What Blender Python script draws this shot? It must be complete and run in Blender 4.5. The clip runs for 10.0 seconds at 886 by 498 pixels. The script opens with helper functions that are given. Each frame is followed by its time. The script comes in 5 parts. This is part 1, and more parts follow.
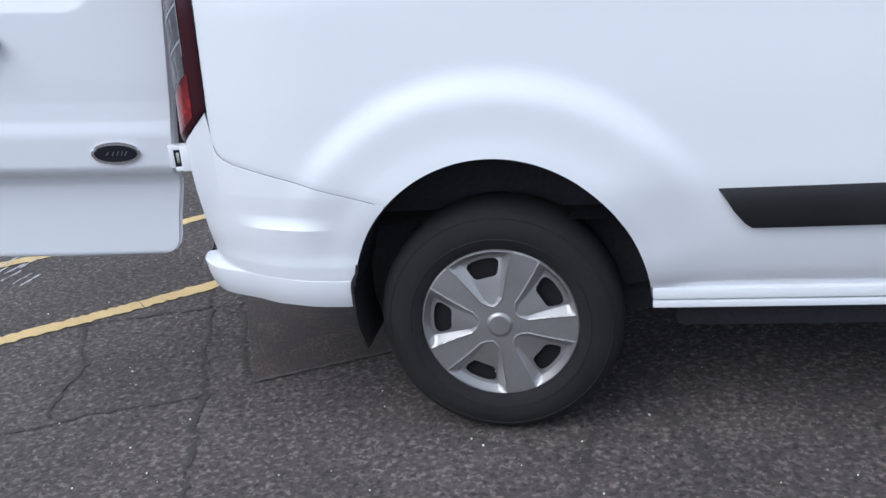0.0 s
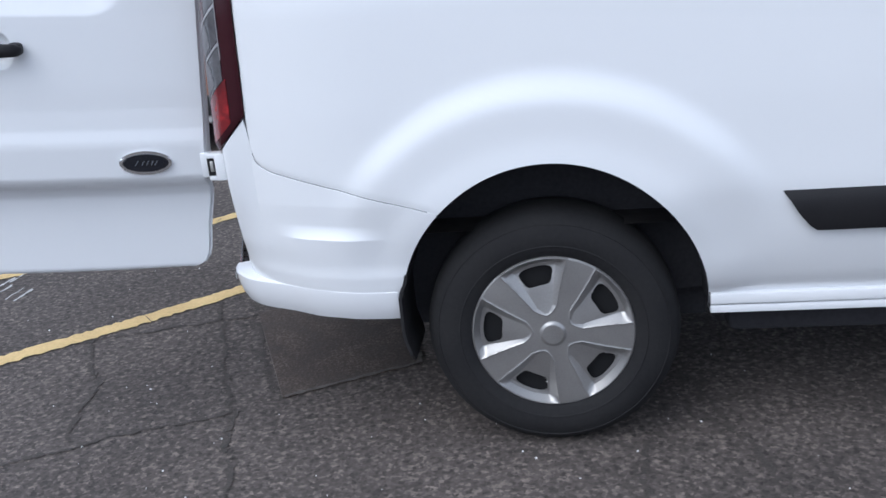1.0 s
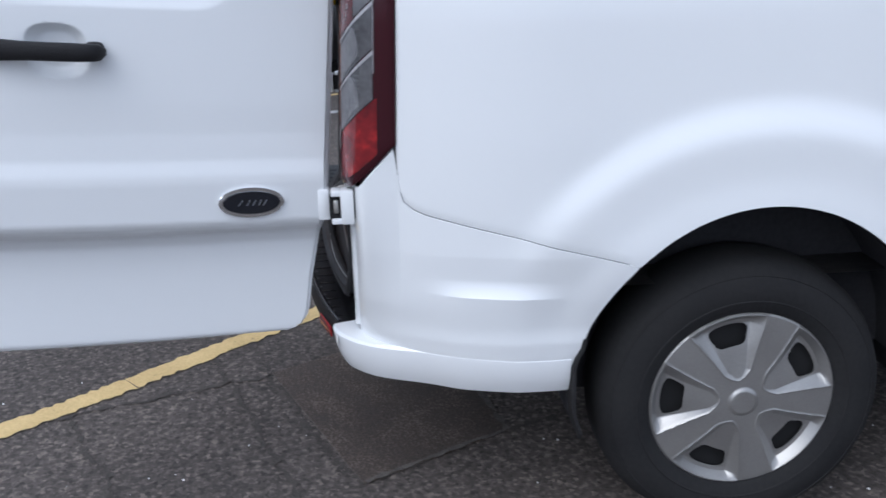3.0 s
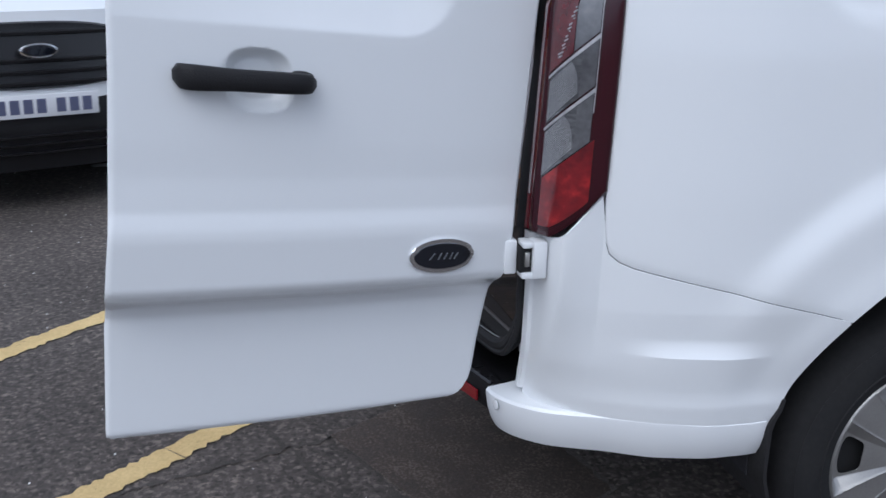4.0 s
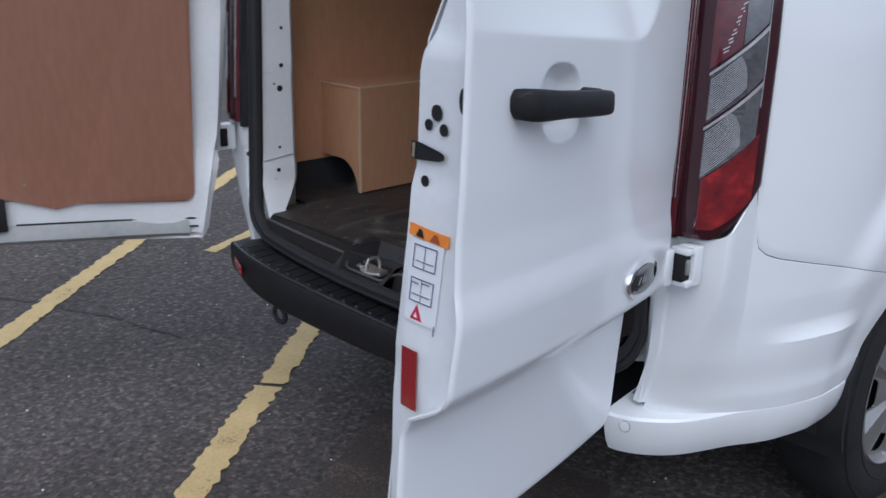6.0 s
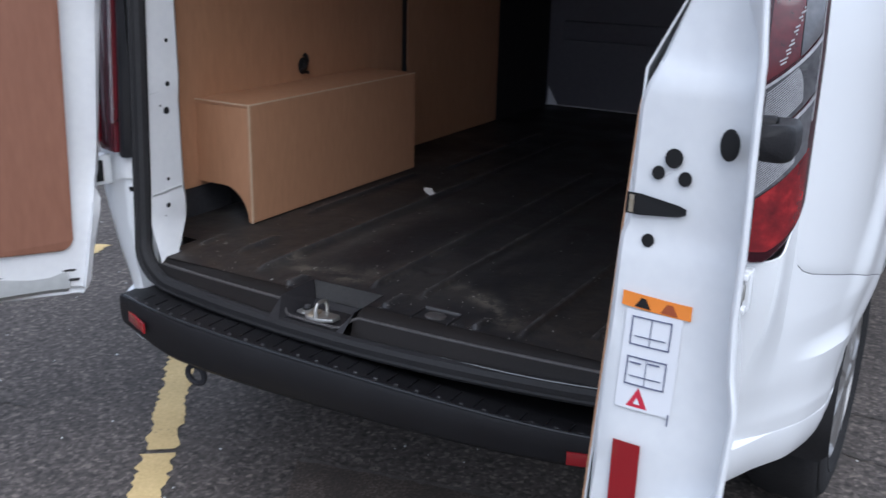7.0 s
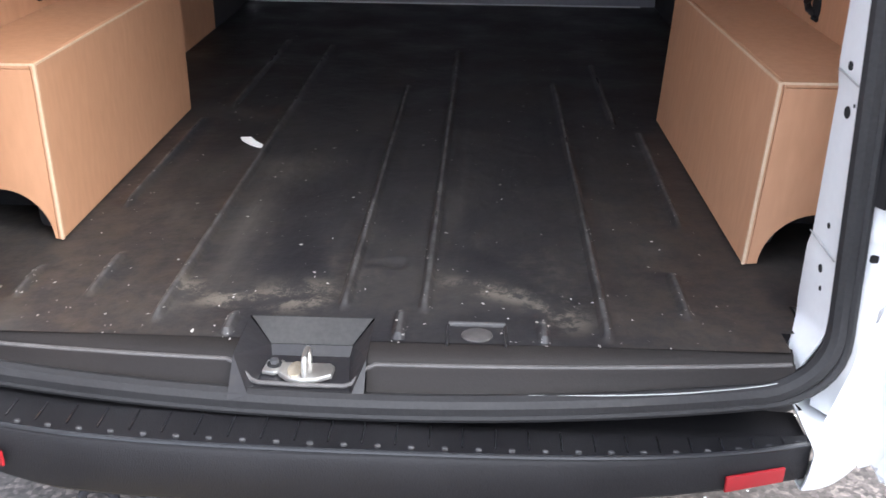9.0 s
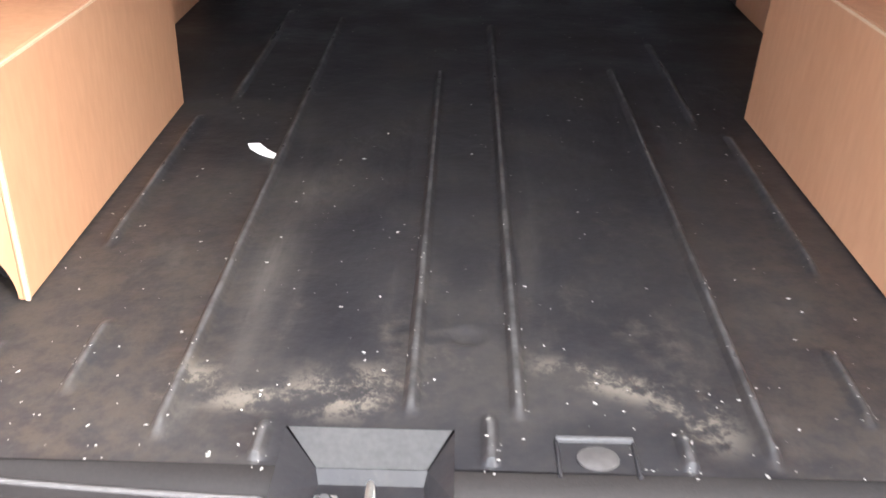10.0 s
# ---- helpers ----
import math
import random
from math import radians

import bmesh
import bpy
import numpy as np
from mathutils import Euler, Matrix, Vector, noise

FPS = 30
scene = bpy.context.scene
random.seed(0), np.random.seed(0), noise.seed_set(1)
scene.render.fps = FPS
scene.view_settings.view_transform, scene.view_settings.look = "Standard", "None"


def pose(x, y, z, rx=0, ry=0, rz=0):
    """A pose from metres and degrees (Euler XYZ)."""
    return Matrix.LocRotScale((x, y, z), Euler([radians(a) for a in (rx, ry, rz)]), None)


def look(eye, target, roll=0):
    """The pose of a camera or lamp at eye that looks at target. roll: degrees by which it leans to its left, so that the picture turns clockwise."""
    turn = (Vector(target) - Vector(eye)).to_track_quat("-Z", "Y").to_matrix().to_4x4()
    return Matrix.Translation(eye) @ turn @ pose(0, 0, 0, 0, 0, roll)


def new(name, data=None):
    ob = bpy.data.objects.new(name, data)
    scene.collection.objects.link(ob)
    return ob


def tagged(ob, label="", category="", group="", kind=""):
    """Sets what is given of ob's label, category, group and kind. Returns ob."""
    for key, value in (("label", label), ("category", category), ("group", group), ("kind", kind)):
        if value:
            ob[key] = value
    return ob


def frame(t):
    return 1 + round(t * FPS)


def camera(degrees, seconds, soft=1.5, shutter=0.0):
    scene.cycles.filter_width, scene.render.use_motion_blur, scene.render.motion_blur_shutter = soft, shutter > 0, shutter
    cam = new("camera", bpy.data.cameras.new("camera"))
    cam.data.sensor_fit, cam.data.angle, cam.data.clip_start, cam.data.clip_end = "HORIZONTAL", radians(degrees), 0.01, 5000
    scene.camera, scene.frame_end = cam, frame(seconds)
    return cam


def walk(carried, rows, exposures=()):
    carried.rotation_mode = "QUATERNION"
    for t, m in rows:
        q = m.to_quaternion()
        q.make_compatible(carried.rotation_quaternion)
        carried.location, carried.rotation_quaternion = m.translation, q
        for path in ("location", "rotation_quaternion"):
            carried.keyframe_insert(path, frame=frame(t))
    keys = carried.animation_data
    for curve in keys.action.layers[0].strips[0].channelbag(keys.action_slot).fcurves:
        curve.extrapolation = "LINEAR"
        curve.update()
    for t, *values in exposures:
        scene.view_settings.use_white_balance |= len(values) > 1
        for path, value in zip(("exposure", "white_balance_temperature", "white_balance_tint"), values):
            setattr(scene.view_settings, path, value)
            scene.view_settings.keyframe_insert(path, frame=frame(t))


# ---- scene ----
cam = camera(48.8, 10.0, soft=1.5, shutter=0.3)
PATH = [
    (0, (3.32, 0.348, 1.422), (1.473, -0.026, 0.753), -5.4),
    (0.5, (3.29, 0.238, 1.441), (1.432, -0.08, 0.771), -4.7),
    (1, (3.271, 0.071, 1.434), (1.408, -0.2, 0.758), -5.4),
    (1.5, (3.205, -0.081, 1.418), (1.343, -0.3, 0.723), -5.8),
    (2, (3.003, -0.25, 1.408), (1.13, -0.381, 0.719), -4.0),
    (2.2, (2.949, -0.343, 1.418), (1.07, -0.416, 0.737), -2.7),
    (3.3, (2.743, -1.028, 1.408), (0.866, -0.808, 0.752), -1.5),
    (3.5, (2.67, -1.156, 1.399), (0.792, -0.903, 0.76), -1.0),
    (4, (2.49, -1.48, 1.397), (0.648, -1.001, 0.783), 1.1),
    (4.5, (2.378, -1.778, 1.409), (0.617, -1.043, 0.809), 0.9),
    (5, (2.135, -2.002, 1.382), (0.424, -1.161, 0.78), 0.9),
    (5.2, (2.056, -2.074, 1.392), (0.384, -1.162, 0.784), 1.4),
    (6.3, (1.571, -2.414, 1.372), (0.307, -0.989, 0.764), 0.2),
    (6.5, (1.451, -2.437, 1.372), (0.246, -0.959, 0.767), 0.1),
    (7, (1.161, -2.481, 1.377), (0.215, -0.829, 0.765), 1.3),
    (7.5, (0.88, -2.503, 1.388), (0.236, -0.716, 0.764), 0.7),
    (8, (0.614, -2.408, 1.367), (0.112, -0.589, 0.704), -0.7),
    (8.5, (0.401, -2.272, 1.353), (0.074, -0.452, 0.59), -0.3),
    (9, (0.196, -2.115, 1.348), (0.118, -0.299, 0.514), 0.4),
    (9.5, (0.085, -1.901, 1.33), (0.075, -0.107, 0.448), 0.7),
    (10, (0.03, -1.68, 1.322), (0.0, 0.091, 0.394), 0.9),
]
walk(cam, [(t, look(eye, target, roll)) for t, eye, target, roll in PATH],
     exposures=[(0, 0.5, 5900, 10), (2.2, 0.43, 5900, 10), (3.5, 0.28, 5900, 10), (4.0, 0.14, 5900, 10), (4.5, 0.09, 5900, 10), (5.0, 0.06, 5900, 10), (6.6, 0.3, 5900, 10), (7.0, 0.6, 5900, 10), (7.5, 1.05, 6100, 10), (8.0, 1.75, 6100, 10), (9.0, 2.6, 6300, 10), (9.5, 3.22, 6600, 10), (10, 3.6, 6600, 10)])

# ---- sky and sun: a bright overcast day ----
SUN_UP, SUN_WAY = 50, 132
world = bpy.data.worlds.new("overcast_sky")
scene.world = world
world.use_nodes = True
wn, wl = world.node_tree.nodes, world.node_tree.links
sky = wn.new("ShaderNodeTexSky")
sky.sky_type, sky.sun_disc = "NISHITA", False
sky.sun_elevation, sky.sun_rotation = radians(SUN_UP), radians(SUN_WAY)
sky.air_density, sky.dust_density, sky.ozone_density = 1.0, 6.0, 1.0
haze = wn.new("ShaderNodeHueSaturation")
haze.inputs["Saturation"].default_value = 0.25
cloud = wn.new("ShaderNodeMix")
cloud.data_type = "RGBA"
cloud.inputs[0].default_value = 0.6
cloud.inputs[7].default_value = (6.5, 7.2, 8.6, 1)
wl.new(sky.outputs[0], haze.inputs["Color"])
wl.new(haze.outputs[0], cloud.inputs[6])
wl.new(cloud.outputs[2], wn["Background"].inputs[0])
wn["Background"].inputs[1].default_value = 0.12
sun = new("sun", bpy.data.lights.new("sun", "SUN"))
sun.data.energy, sun.data.angle, sun.data.color = 0.7, radians(60), (1.0, 0.98, 0.95)
sun.matrix_world = look((0, 0, 10), (-math.sin(radians(SUN_WAY)) * 5, -math.cos(radians(SUN_WAY)) * 5, 10 - 5 * math.tan(radians(SUN_UP))))

X0 = 0.047  # the van's centre line


# ---- materials ----
def material(name, color, rough=0.5, metal=0.0, coat=0.0, spec=0.5):
    m = bpy.data.materials.new(name)
    m.use_nodes = True
    b = m.node_tree.nodes["Principled BSDF"]
    b.inputs["Base Color"].default_value = (*color, 1)
    b.inputs["Roughness"].default_value = rough
    b.inputs["Metallic"].default_value = metal
    b.inputs["Coat Weight"].default_value = coat
    b.inputs["Coat Roughness"].default_value = 0.06
    b.inputs["Specular IOR Level"].default_value = spec
    return m


def varied(name, stops, scale=8.0, fine=120.0, rough=(0.5, 0.7), bump=0.0, bump_scale=None, metal=0.0, coat=0.0,
           stretch=(1, 1, 1), mix=0.5, spec=0.5, detail=6.0):
    """A surface of colour stops over two sizes of noise, with uneven gloss and fine relief."""
    m = material(name, stops[0][1], rough[0], metal, coat, spec)
    n, l = m.node_tree.nodes, m.node_tree.links
    b = n["Principled BSDF"]
    co = n.new("ShaderNodeTexCoord")
    mp = n.new("ShaderNodeMapping")
    mp.inputs["Scale"].default_value = stretch
    l.new(co.outputs["Object"], mp.inputs[0])
    big, small = n.new("ShaderNodeTexNoise"), n.new("ShaderNodeTexNoise")
    big.inputs["Scale"].default_value, big.inputs["Detail"].default_value = scale, detail
    small.inputs["Scale"].default_value, small.inputs["Detail"].default_value = fine, 4.0
    l.new(mp.outputs[0], big.inputs[0]), l.new(mp.outputs[0], small.inputs[0])
    mx = n.new("ShaderNodeMix")
    mx.inputs[0].default_value = mix
    l.new(big.outputs[0], mx.inputs[2]), l.new(small.outputs[0], mx.inputs[3])
    ramp = n.new("ShaderNodeValToRGB")
    while len(ramp.color_ramp.elements) < len(stops):
        ramp.color_ramp.elements.new(0.5)
    for e, (p, c) in zip(ramp.color_ramp.elements, stops):
        e.position, e.color = p, (*c, 1)
    l.new(mx.outputs[0], ramp.inputs[0]), l.new(ramp.outputs[0], b.inputs["Base Color"])
    mr = n.new("ShaderNodeMapRange")
    mr.inputs[1].default_value, mr.inputs[2].default_value = 0.3, 0.7
    mr.inputs[3].default_value, mr.inputs[4].default_value = rough
    l.new(big.outputs[0], mr.inputs[0]), l.new(mr.outputs[0], b.inputs["Roughness"])
    if bump:
        bp = n.new("ShaderNodeBump")
        bp.inputs["Strength"].default_value, bp.inputs["Distance"].default_value = bump, 0.004
        src = small
        if bump_scale:
            src = n.new("ShaderNodeTexNoise")
            src.inputs["Scale"].default_value, src.inputs["Detail"].default_value = bump_scale, 5.0
            l.new(mp.outputs[0], src.inputs[0])
        l.new(src.outputs[0], bp.inputs["Height"]), l.new(bp.outputs[0], b.inputs["Normal"])
    return m


def dusty_floor():
    """Black ribbed load floor: brown dust along the sides, scraped chalky places by the door, ribs rubbed, with glints
    painted on.
    """
    m = varied("load_floor_black", [(0.34, (0.0155, 0.0150, 0.0175)), (0.50, (0.0215, 0.0205, 0.0222)), (0.64, (0.033, 0.0300, 0.0285))],
               scale=5.0, fine=60, rough=(0.34, 0.62), bump=0.45, bump_scale=28, mix=0.35, spec=0.3, detail=10.0)
    n, l = m.node_tree.nodes, m.node_tree.links
    b = n["Principled BSDF"]
    ramp = [k for k in n if k.type == "VALTORGB"][0]
    co = [k for k in n if k.type == "TEX_COORD"][0]
    sep = n.new("ShaderNodeSeparateXYZ")
    l.new(co.outputs["Object"], sep.inputs[0])

    def math_node(op, a, c=None, d=None):
        k = n.new("ShaderNodeMath")
        k.operation = op
        for i, v in enumerate((a, c, d)):
            if v is None:
                continue
            if isinstance(v, (int, float)):
                k.inputs[i].default_value = v
            else:
                l.new(v, k.inputs[i])
        return k.outputs[0]

    def noise(scale, detail=8.0, rough=0.62, stretch=(1, 1, 1)):
        mp = n.new("ShaderNodeMapping")
        mp.inputs["Scale"].default_value = stretch
        l.new(co.outputs["Object"], mp.inputs[0])
        k = n.new("ShaderNodeTexNoise")
        k.inputs["Scale"].default_value, k.inputs["Detail"].default_value, k.inputs["Roughness"].default_value = scale, detail, rough
        l.new(mp.outputs[0], k.inputs[0])
        return k.outputs[0]

    def ramped(v, lo, hi, to0=0.0, to1=1.0):
        k = n.new("ShaderNodeMapRange")
        k.interpolation_type = "SMOOTHSTEP"
        for i, q in enumerate((lo, hi, to0, to1)):
            k.inputs[i + 1].default_value = q
        l.new(v, k.inputs[0])
        return k.outputs[0]

    def spot(cx, cy, rx, ry, turn=0.0):
        """1 in the middle of a slanted oval, 0 from its rim outwards."""
        c, q = math.cos(turn), math.sin(turn)
        dx, dy = math_node("ADD", sep.outputs[0], -cx), math_node("ADD", sep.outputs[1], -cy)
        u = math_node("ADD", math_node("MULTIPLY", dx, c / rx), math_node("MULTIPLY", dy, q / rx))
        v = math_node("ADD", math_node("MULTIPLY", dx, -q / ry), math_node("MULTIPLY", dy, c / ry))
        return ramped(math_node("SQRT", math_node("ADD", math_node("MULTIPLY", u, u), math_node("MULTIPLY", v, v))), 0.25, 1.25, 1.0, 0.0)

    def over(colour, fac, tint):
        k = n.new("ShaderNodeMix")
        k.data_type = "RGBA"
        l.new(fac, k.inputs[0]), l.new(colour, k.inputs[6])
        k.inputs[7].default_value = (*tint, 1)
        return k.outputs[2]

    cloudy, flaky, smear = noise(4.5), noise(15.0, 14.0, 0.82), noise(9.0, 8.0, 0.65, (1, 0.12, 1))
    # brown dust towards both sides and the door
    away = math_node("ABSOLUTE", math_node("ADD", sep.outputs[0], -0.06))
    side = ramped(math_node("MULTIPLY_ADD", cloudy, 0.35, away), 0.36, 0.66)
    near = ramped(sep.outputs[1], 0.35, -0.45)
    colour = over(ramp.outputs[0], math_node("MULTIPLY", math_node("MULTIPLY", side, near), ramped(flaky, 0.42, 0.60, 0.10, 1.0)), (0.043, 0.0355, 0.0300))
    # scuffs and dried splashes all over the rear half
    scuff = math_node("MULTIPLY", ramped(noise(7.0, 12.0, 0.75, (1.0, 0.6, 1)), 0.53, 0.66), ramped(sep.outputs[1], 0.5, -0.5, 0.25, 1.0))
    colour = over(colour, math_node("MULTIPLY", scuff, ramped(noise(40.0, 6.0), 0.35, 0.65)), (0.052, 0.046, 0.041))
    # pale band painted for the lit side of a low step, then long dust smears
    streak = math_node("MULTIPLY", spot(-0.252, -0.10, 0.040, 0.62), ramped(smear, 0.42, 0.62))
    streak = math_node("MAXIMUM", streak, math_node("MULTIPLY", spot(0.05, -0.10, 0.60, 0.75), ramped(smear, 0.56, 0.74, 0.0, 0.45)))
    colour = over(colour, math_node("MULTIPLY", streak, 0.9), (0.072, 0.066, 0.060))
    # scraped pale places behind the latch
    scrape = spot(-0.100, -0.700, 0.105, 0.062, 0.15)
    for args in ((0.225, -0.668, 0.13, 0.034, -0.42), (0.320, -0.735, 0.050, 0.075, 0.5), (-0.21, -0.72, 0.07, 0.03), (-0.30, -0.69, 0.05, 0.05)):
        scrape = math_node("MAXIMUM", scrape, spot(*args))
    colour = over(colour, math_node("MULTIPLY", scrape, ramped(flaky, 0.47, 0.56, 0.05, 0.9)), (0.118, 0.104, 0.086))
    # crowns of the ribs: rubbed, with the glints along them put into the colour
    wear_glint = n.new("ShaderNodeAttribute")
    wear_glint.attribute_name = "wear_glint"
    rub_glint = math_node("MULTIPLY", wear_glint.outputs["Fac"], ramped(noise(16.0, 6.0), 0.36, 0.62, 0.15, 1.0))
    colour = over(colour, rub_glint, (0.075, 0.072, 0.072))
    l.new(colour, b.inputs["Base Color"])
    rough_in = b.inputs["Roughness"].links[0].from_socket
    l.new(math_node("MULTIPLY_ADD", rub_glint, -0.16, rough_in), b.inputs["Roughness"])
    return m


def tarmac():
    """Old coarse asphalt: dark binder with paler stone chips, stains and worn patches."""
    m = material("asphalt", (0.05, 0.05, 0.05), 0.85)
    n, l = m.node_tree.nodes, m.node_tree.links
    b = n["Principled BSDF"]
    co = n.new("ShaderNodeTexCoord")
    vor = n.new("ShaderNodeTexVoronoi")
    vor.inputs["Scale"].default_value = 88.0
    big, mid = n.new("ShaderNodeTexNoise"), n.new("ShaderNodeTexNoise")
    big.inputs["Scale"].default_value, big.inputs["Detail"].default_value = 1.3, 6.0
    mid.inputs["Scale"].default_value, mid.inputs["Detail"].default_value = 45.0, 5.0
    for k in (vor, big, mid):
        l.new(co.outputs["Object"], k.inputs[0])
    chips = n.new("ShaderNodeValToRGB")
    for e, (p, c) in zip(chips.color_ramp.elements, [(0.27, (0.0295, 0.0246, 0.0224)), (0.80, (0.238, 0.197, 0.172))]):
        e.position, e.color = p, (*c, 1)
    e = chips.color_ramp.elements.new(0.55)
    e.color = (0.082, 0.0692, 0.0625, 1)
    mxa = n.new("ShaderNodeMix")
    mxa.inputs[0].default_value = 0.62
    l.new(vor.outputs["Color"], mxa.inputs[2]), l.new(mid.outputs[0], mxa.inputs[3])
    l.new(mxa.outputs[0], chips.inputs[0])
    tone = n.new("ShaderNodeMapRange")
    tone.inputs[1].default_value, tone.inputs[2].default_value = 0.32, 0.7
    tone.inputs[3].default_value, tone.inputs[4].default_value = 0.80, 1.26
    l.new(big.outputs[0], tone.inputs[0])
    sc = n.new("ShaderNodeVectorMath"); sc.operation = "SCALE"
    l.new(chips.outputs[0], sc.inputs[0]), l.new(tone.outputs[0], sc.inputs["Scale"])
    l.new(sc.outputs[0], b.inputs["Base Color"])
    bp = n.new("ShaderNodeBump")
    bp.inputs["Strength"].default_value, bp.inputs["Distance"].default_value = 0.9, 0.006
    l.new(mxa.outputs[0], bp.inputs["Height"]), l.new(bp.outputs[0], b.inputs["Normal"])
    return m


WHITE = varied("white_van_paint", [(0.2, (0.775, 0.795, 0.815)), (0.8, (0.79, 0.806, 0.822))], scale=1.2, fine=12, rough=(0.285, 0.315), coat=0.6, mix=0.3, detail=2.0)
INNER = varied("painted_inner_steel", [(0.3, (0.66, 0.67, 0.69)), (0.7, (0.74, 0.75, 0.76))], scale=5, fine=60, rough=(0.38, 0.5), mix=0.4)
PLASTIC = varied("black_plastic", [(0.3, (0.0080, 0.0078, 0.0092)), (0.7, (0.0145, 0.0141, 0.0160))], scale=6, fine=300, rough=(0.42, 0.6), bump=0.25, bump_scale=400, mix=0.4, spec=0.28)
GLOSSY = material("gloss_black_plastic", (0.012, 0.012, 0.014), 0.22)
RUBBER = varied("black_rubber", [(0.3, (0.014, 0.0137, 0.0150)), (0.7, (0.026, 0.0255, 0.027))], scale=9, fine=160, rough=(0.5, 0.7), bump=0.2, spec=0.3)
TYRE = varied("tyre_rubber", [(0.3, (0.0115, 0.0115, 0.0130)), (0.75, (0.024, 0.0235, 0.024))], scale=7, fine=80, rough=(0.7, 0.9), bump=0.3, mix=0.35, spec=0.25)
LINER = varied("dark_liner", [(0.3, (0.024, 0.024, 0.028)), (0.7, (0.040, 0.040, 0.045))], scale=6, fine=90, rough=(0.8, 0.95), bump=0.2, spec=0.2)
PLY = varied("plywood_lining", [(0.32, (0.43, 0.225, 0.125)), (0.52, (0.48, 0.255, 0.145)), (0.72, (0.53, 0.29, 0.17))],
             scale=4, fine=70, rough=(0.5, 0.65), bump=0.08, stretch=(1, 1, 0.25), mix=0.5)
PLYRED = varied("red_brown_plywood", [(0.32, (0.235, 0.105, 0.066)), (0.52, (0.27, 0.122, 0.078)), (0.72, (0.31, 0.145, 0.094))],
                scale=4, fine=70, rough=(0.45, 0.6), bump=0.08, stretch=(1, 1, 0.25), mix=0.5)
PLYEDGE = varied("sawn_ply_edge", [(0.3, (0.52, 0.36, 0.23)), (0.7, (0.66, 0.50, 0.36))], scale=20, fine=150, rough=(0.6, 0.8), mix=0.5)
FLOOR = dusty_floor()
SILVER = varied("silver_wheel_paint", [(0.3, (0.31, 0.303, 0.297)), (0.7, (0.38, 0.373, 0.365))], scale=12, fine=200, rough=(0.30, 0.40), metal=0.7, mix=0.4)
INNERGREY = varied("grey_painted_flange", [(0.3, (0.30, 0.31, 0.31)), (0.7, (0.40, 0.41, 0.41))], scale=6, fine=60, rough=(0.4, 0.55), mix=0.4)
STUDPALE = material("dull_silver_mark", (0.22, 0.23, 0.25), 0.35, 0.5)
# lighter than the bumper: the highlights on the tread studs are put into the colour
STUD = material("grey_stud", (0.06, 0.06, 0.063), 0.35)
WORNSTEEL = varied("rust_stained_steel", [(0.3, (0.34, 0.27, 0.17)), (0.7, (0.55, 0.50, 0.42))], scale=60, fine=300, rough=(0.35, 0.55), metal=0.6)
CHROME = material("chrome", (0.90, 0.91, 0.92), 0.16, 1.0)
STEEL = varied("zinc_plated_steel", [(0.3, (0.45, 0.44, 0.42)), (0.7, (0.62, 0.61, 0.58))], scale=25, fine=140, rough=(0.25, 0.5), metal=0.9, mix=0.4)
REDLENS = varied("red_lamp_lens", [(0.36, (0.085, 0.004, 0.008)), (0.52, (0.19, 0.008, 0.012)), (0.66, (0.42, 0.020, 0.022))], scale=17, fine=50, rough=(0.08, 0.16), coat=1.0, mix=0.3)
DARKRED = material("dark_red_lens", (0.036, 0.003, 0.008), 0.12, 0, 0.4)
MIDRED = varied("red_upper_lens", [(0.3, (0.05, 0.004, 0.009)), (0.7, (0.125, 0.008, 0.014))], scale=18, fine=80, rough=(0.08, 0.16), coat=1.0)
SILL = varied("worn_sill_plastic", [(0.3, (0.0115, 0.0100, 0.0098)), (0.7, (0.021, 0.0180, 0.0170))], scale=3, fine=220, rough=(0.40, 0.55), bump=0.12, bump_scale=300, mix=0.3, spec=0.16)
REFLECT = material("red_reflector", (0.27, 0.010, 0.015), 0.25, 0, 0.5)
CLEAR = varied("ribbed_clear_lens", [(0.36, (0.060, 0.062, 0.070)), (0.5, (0.12, 0.123, 0.134)), (0.64, (0.24, 0.245, 0.26))], scale=14, fine=240, rough=(0.1, 0.2), coat=1.0, stretch=(0.2, 0.2, 1), metal=0.5)
SMOKED = varied("smoked_lens_grey", [(0.35, (0.075, 0.076, 0.086)), (0.65, (0.20, 0.202, 0.216))], scale=10, fine=90, rough=(0.08, 0.15), coat=1.0, mix=0.25, metal=0.3)
SATIN = varied("satin_silver_plastic", [(0.3, (0.36, 0.36, 0.38)), (0.7, (0.60, 0.60, 0.62))], scale=30, fine=160, rough=(0.3, 0.4), metal=0.5)
ASPHALT = tarmac()
WORN = varied("worn_tar_edge", [(0.35, (0.05, 0.045, 0.04)), (0.6, (0.12, 0.108, 0.097))], scale=30, fine=160, rough=(0.8, 0.95), bump=0.5)
BULK = varied("bulkhead_grey_black", [(0.3, (0.092, 0.089, 0.104)), (0.7, (0.135, 0.131, 0.150))], scale=2.5, fine=50, rough=(0.5, 0.7), mix=0.3)
PATCH = varied("repaired_asphalt", [(0.3, (0.032, 0.025, 0.021)), (0.52, (0.062, 0.047, 0.039)), (0.74, (0.185, 0.150, 0.125))], scale=9, fine=130, rough=(0.7, 0.9), bump=0.6, mix=0.6)
CRACK = varied("tarred_crack", [(0.3, (0.026, 0.022, 0.020)), (0.7, (0.090, 0.078, 0.070))], scale=30, fine=200, rough=(0.8, 0.95), bump=0.5)
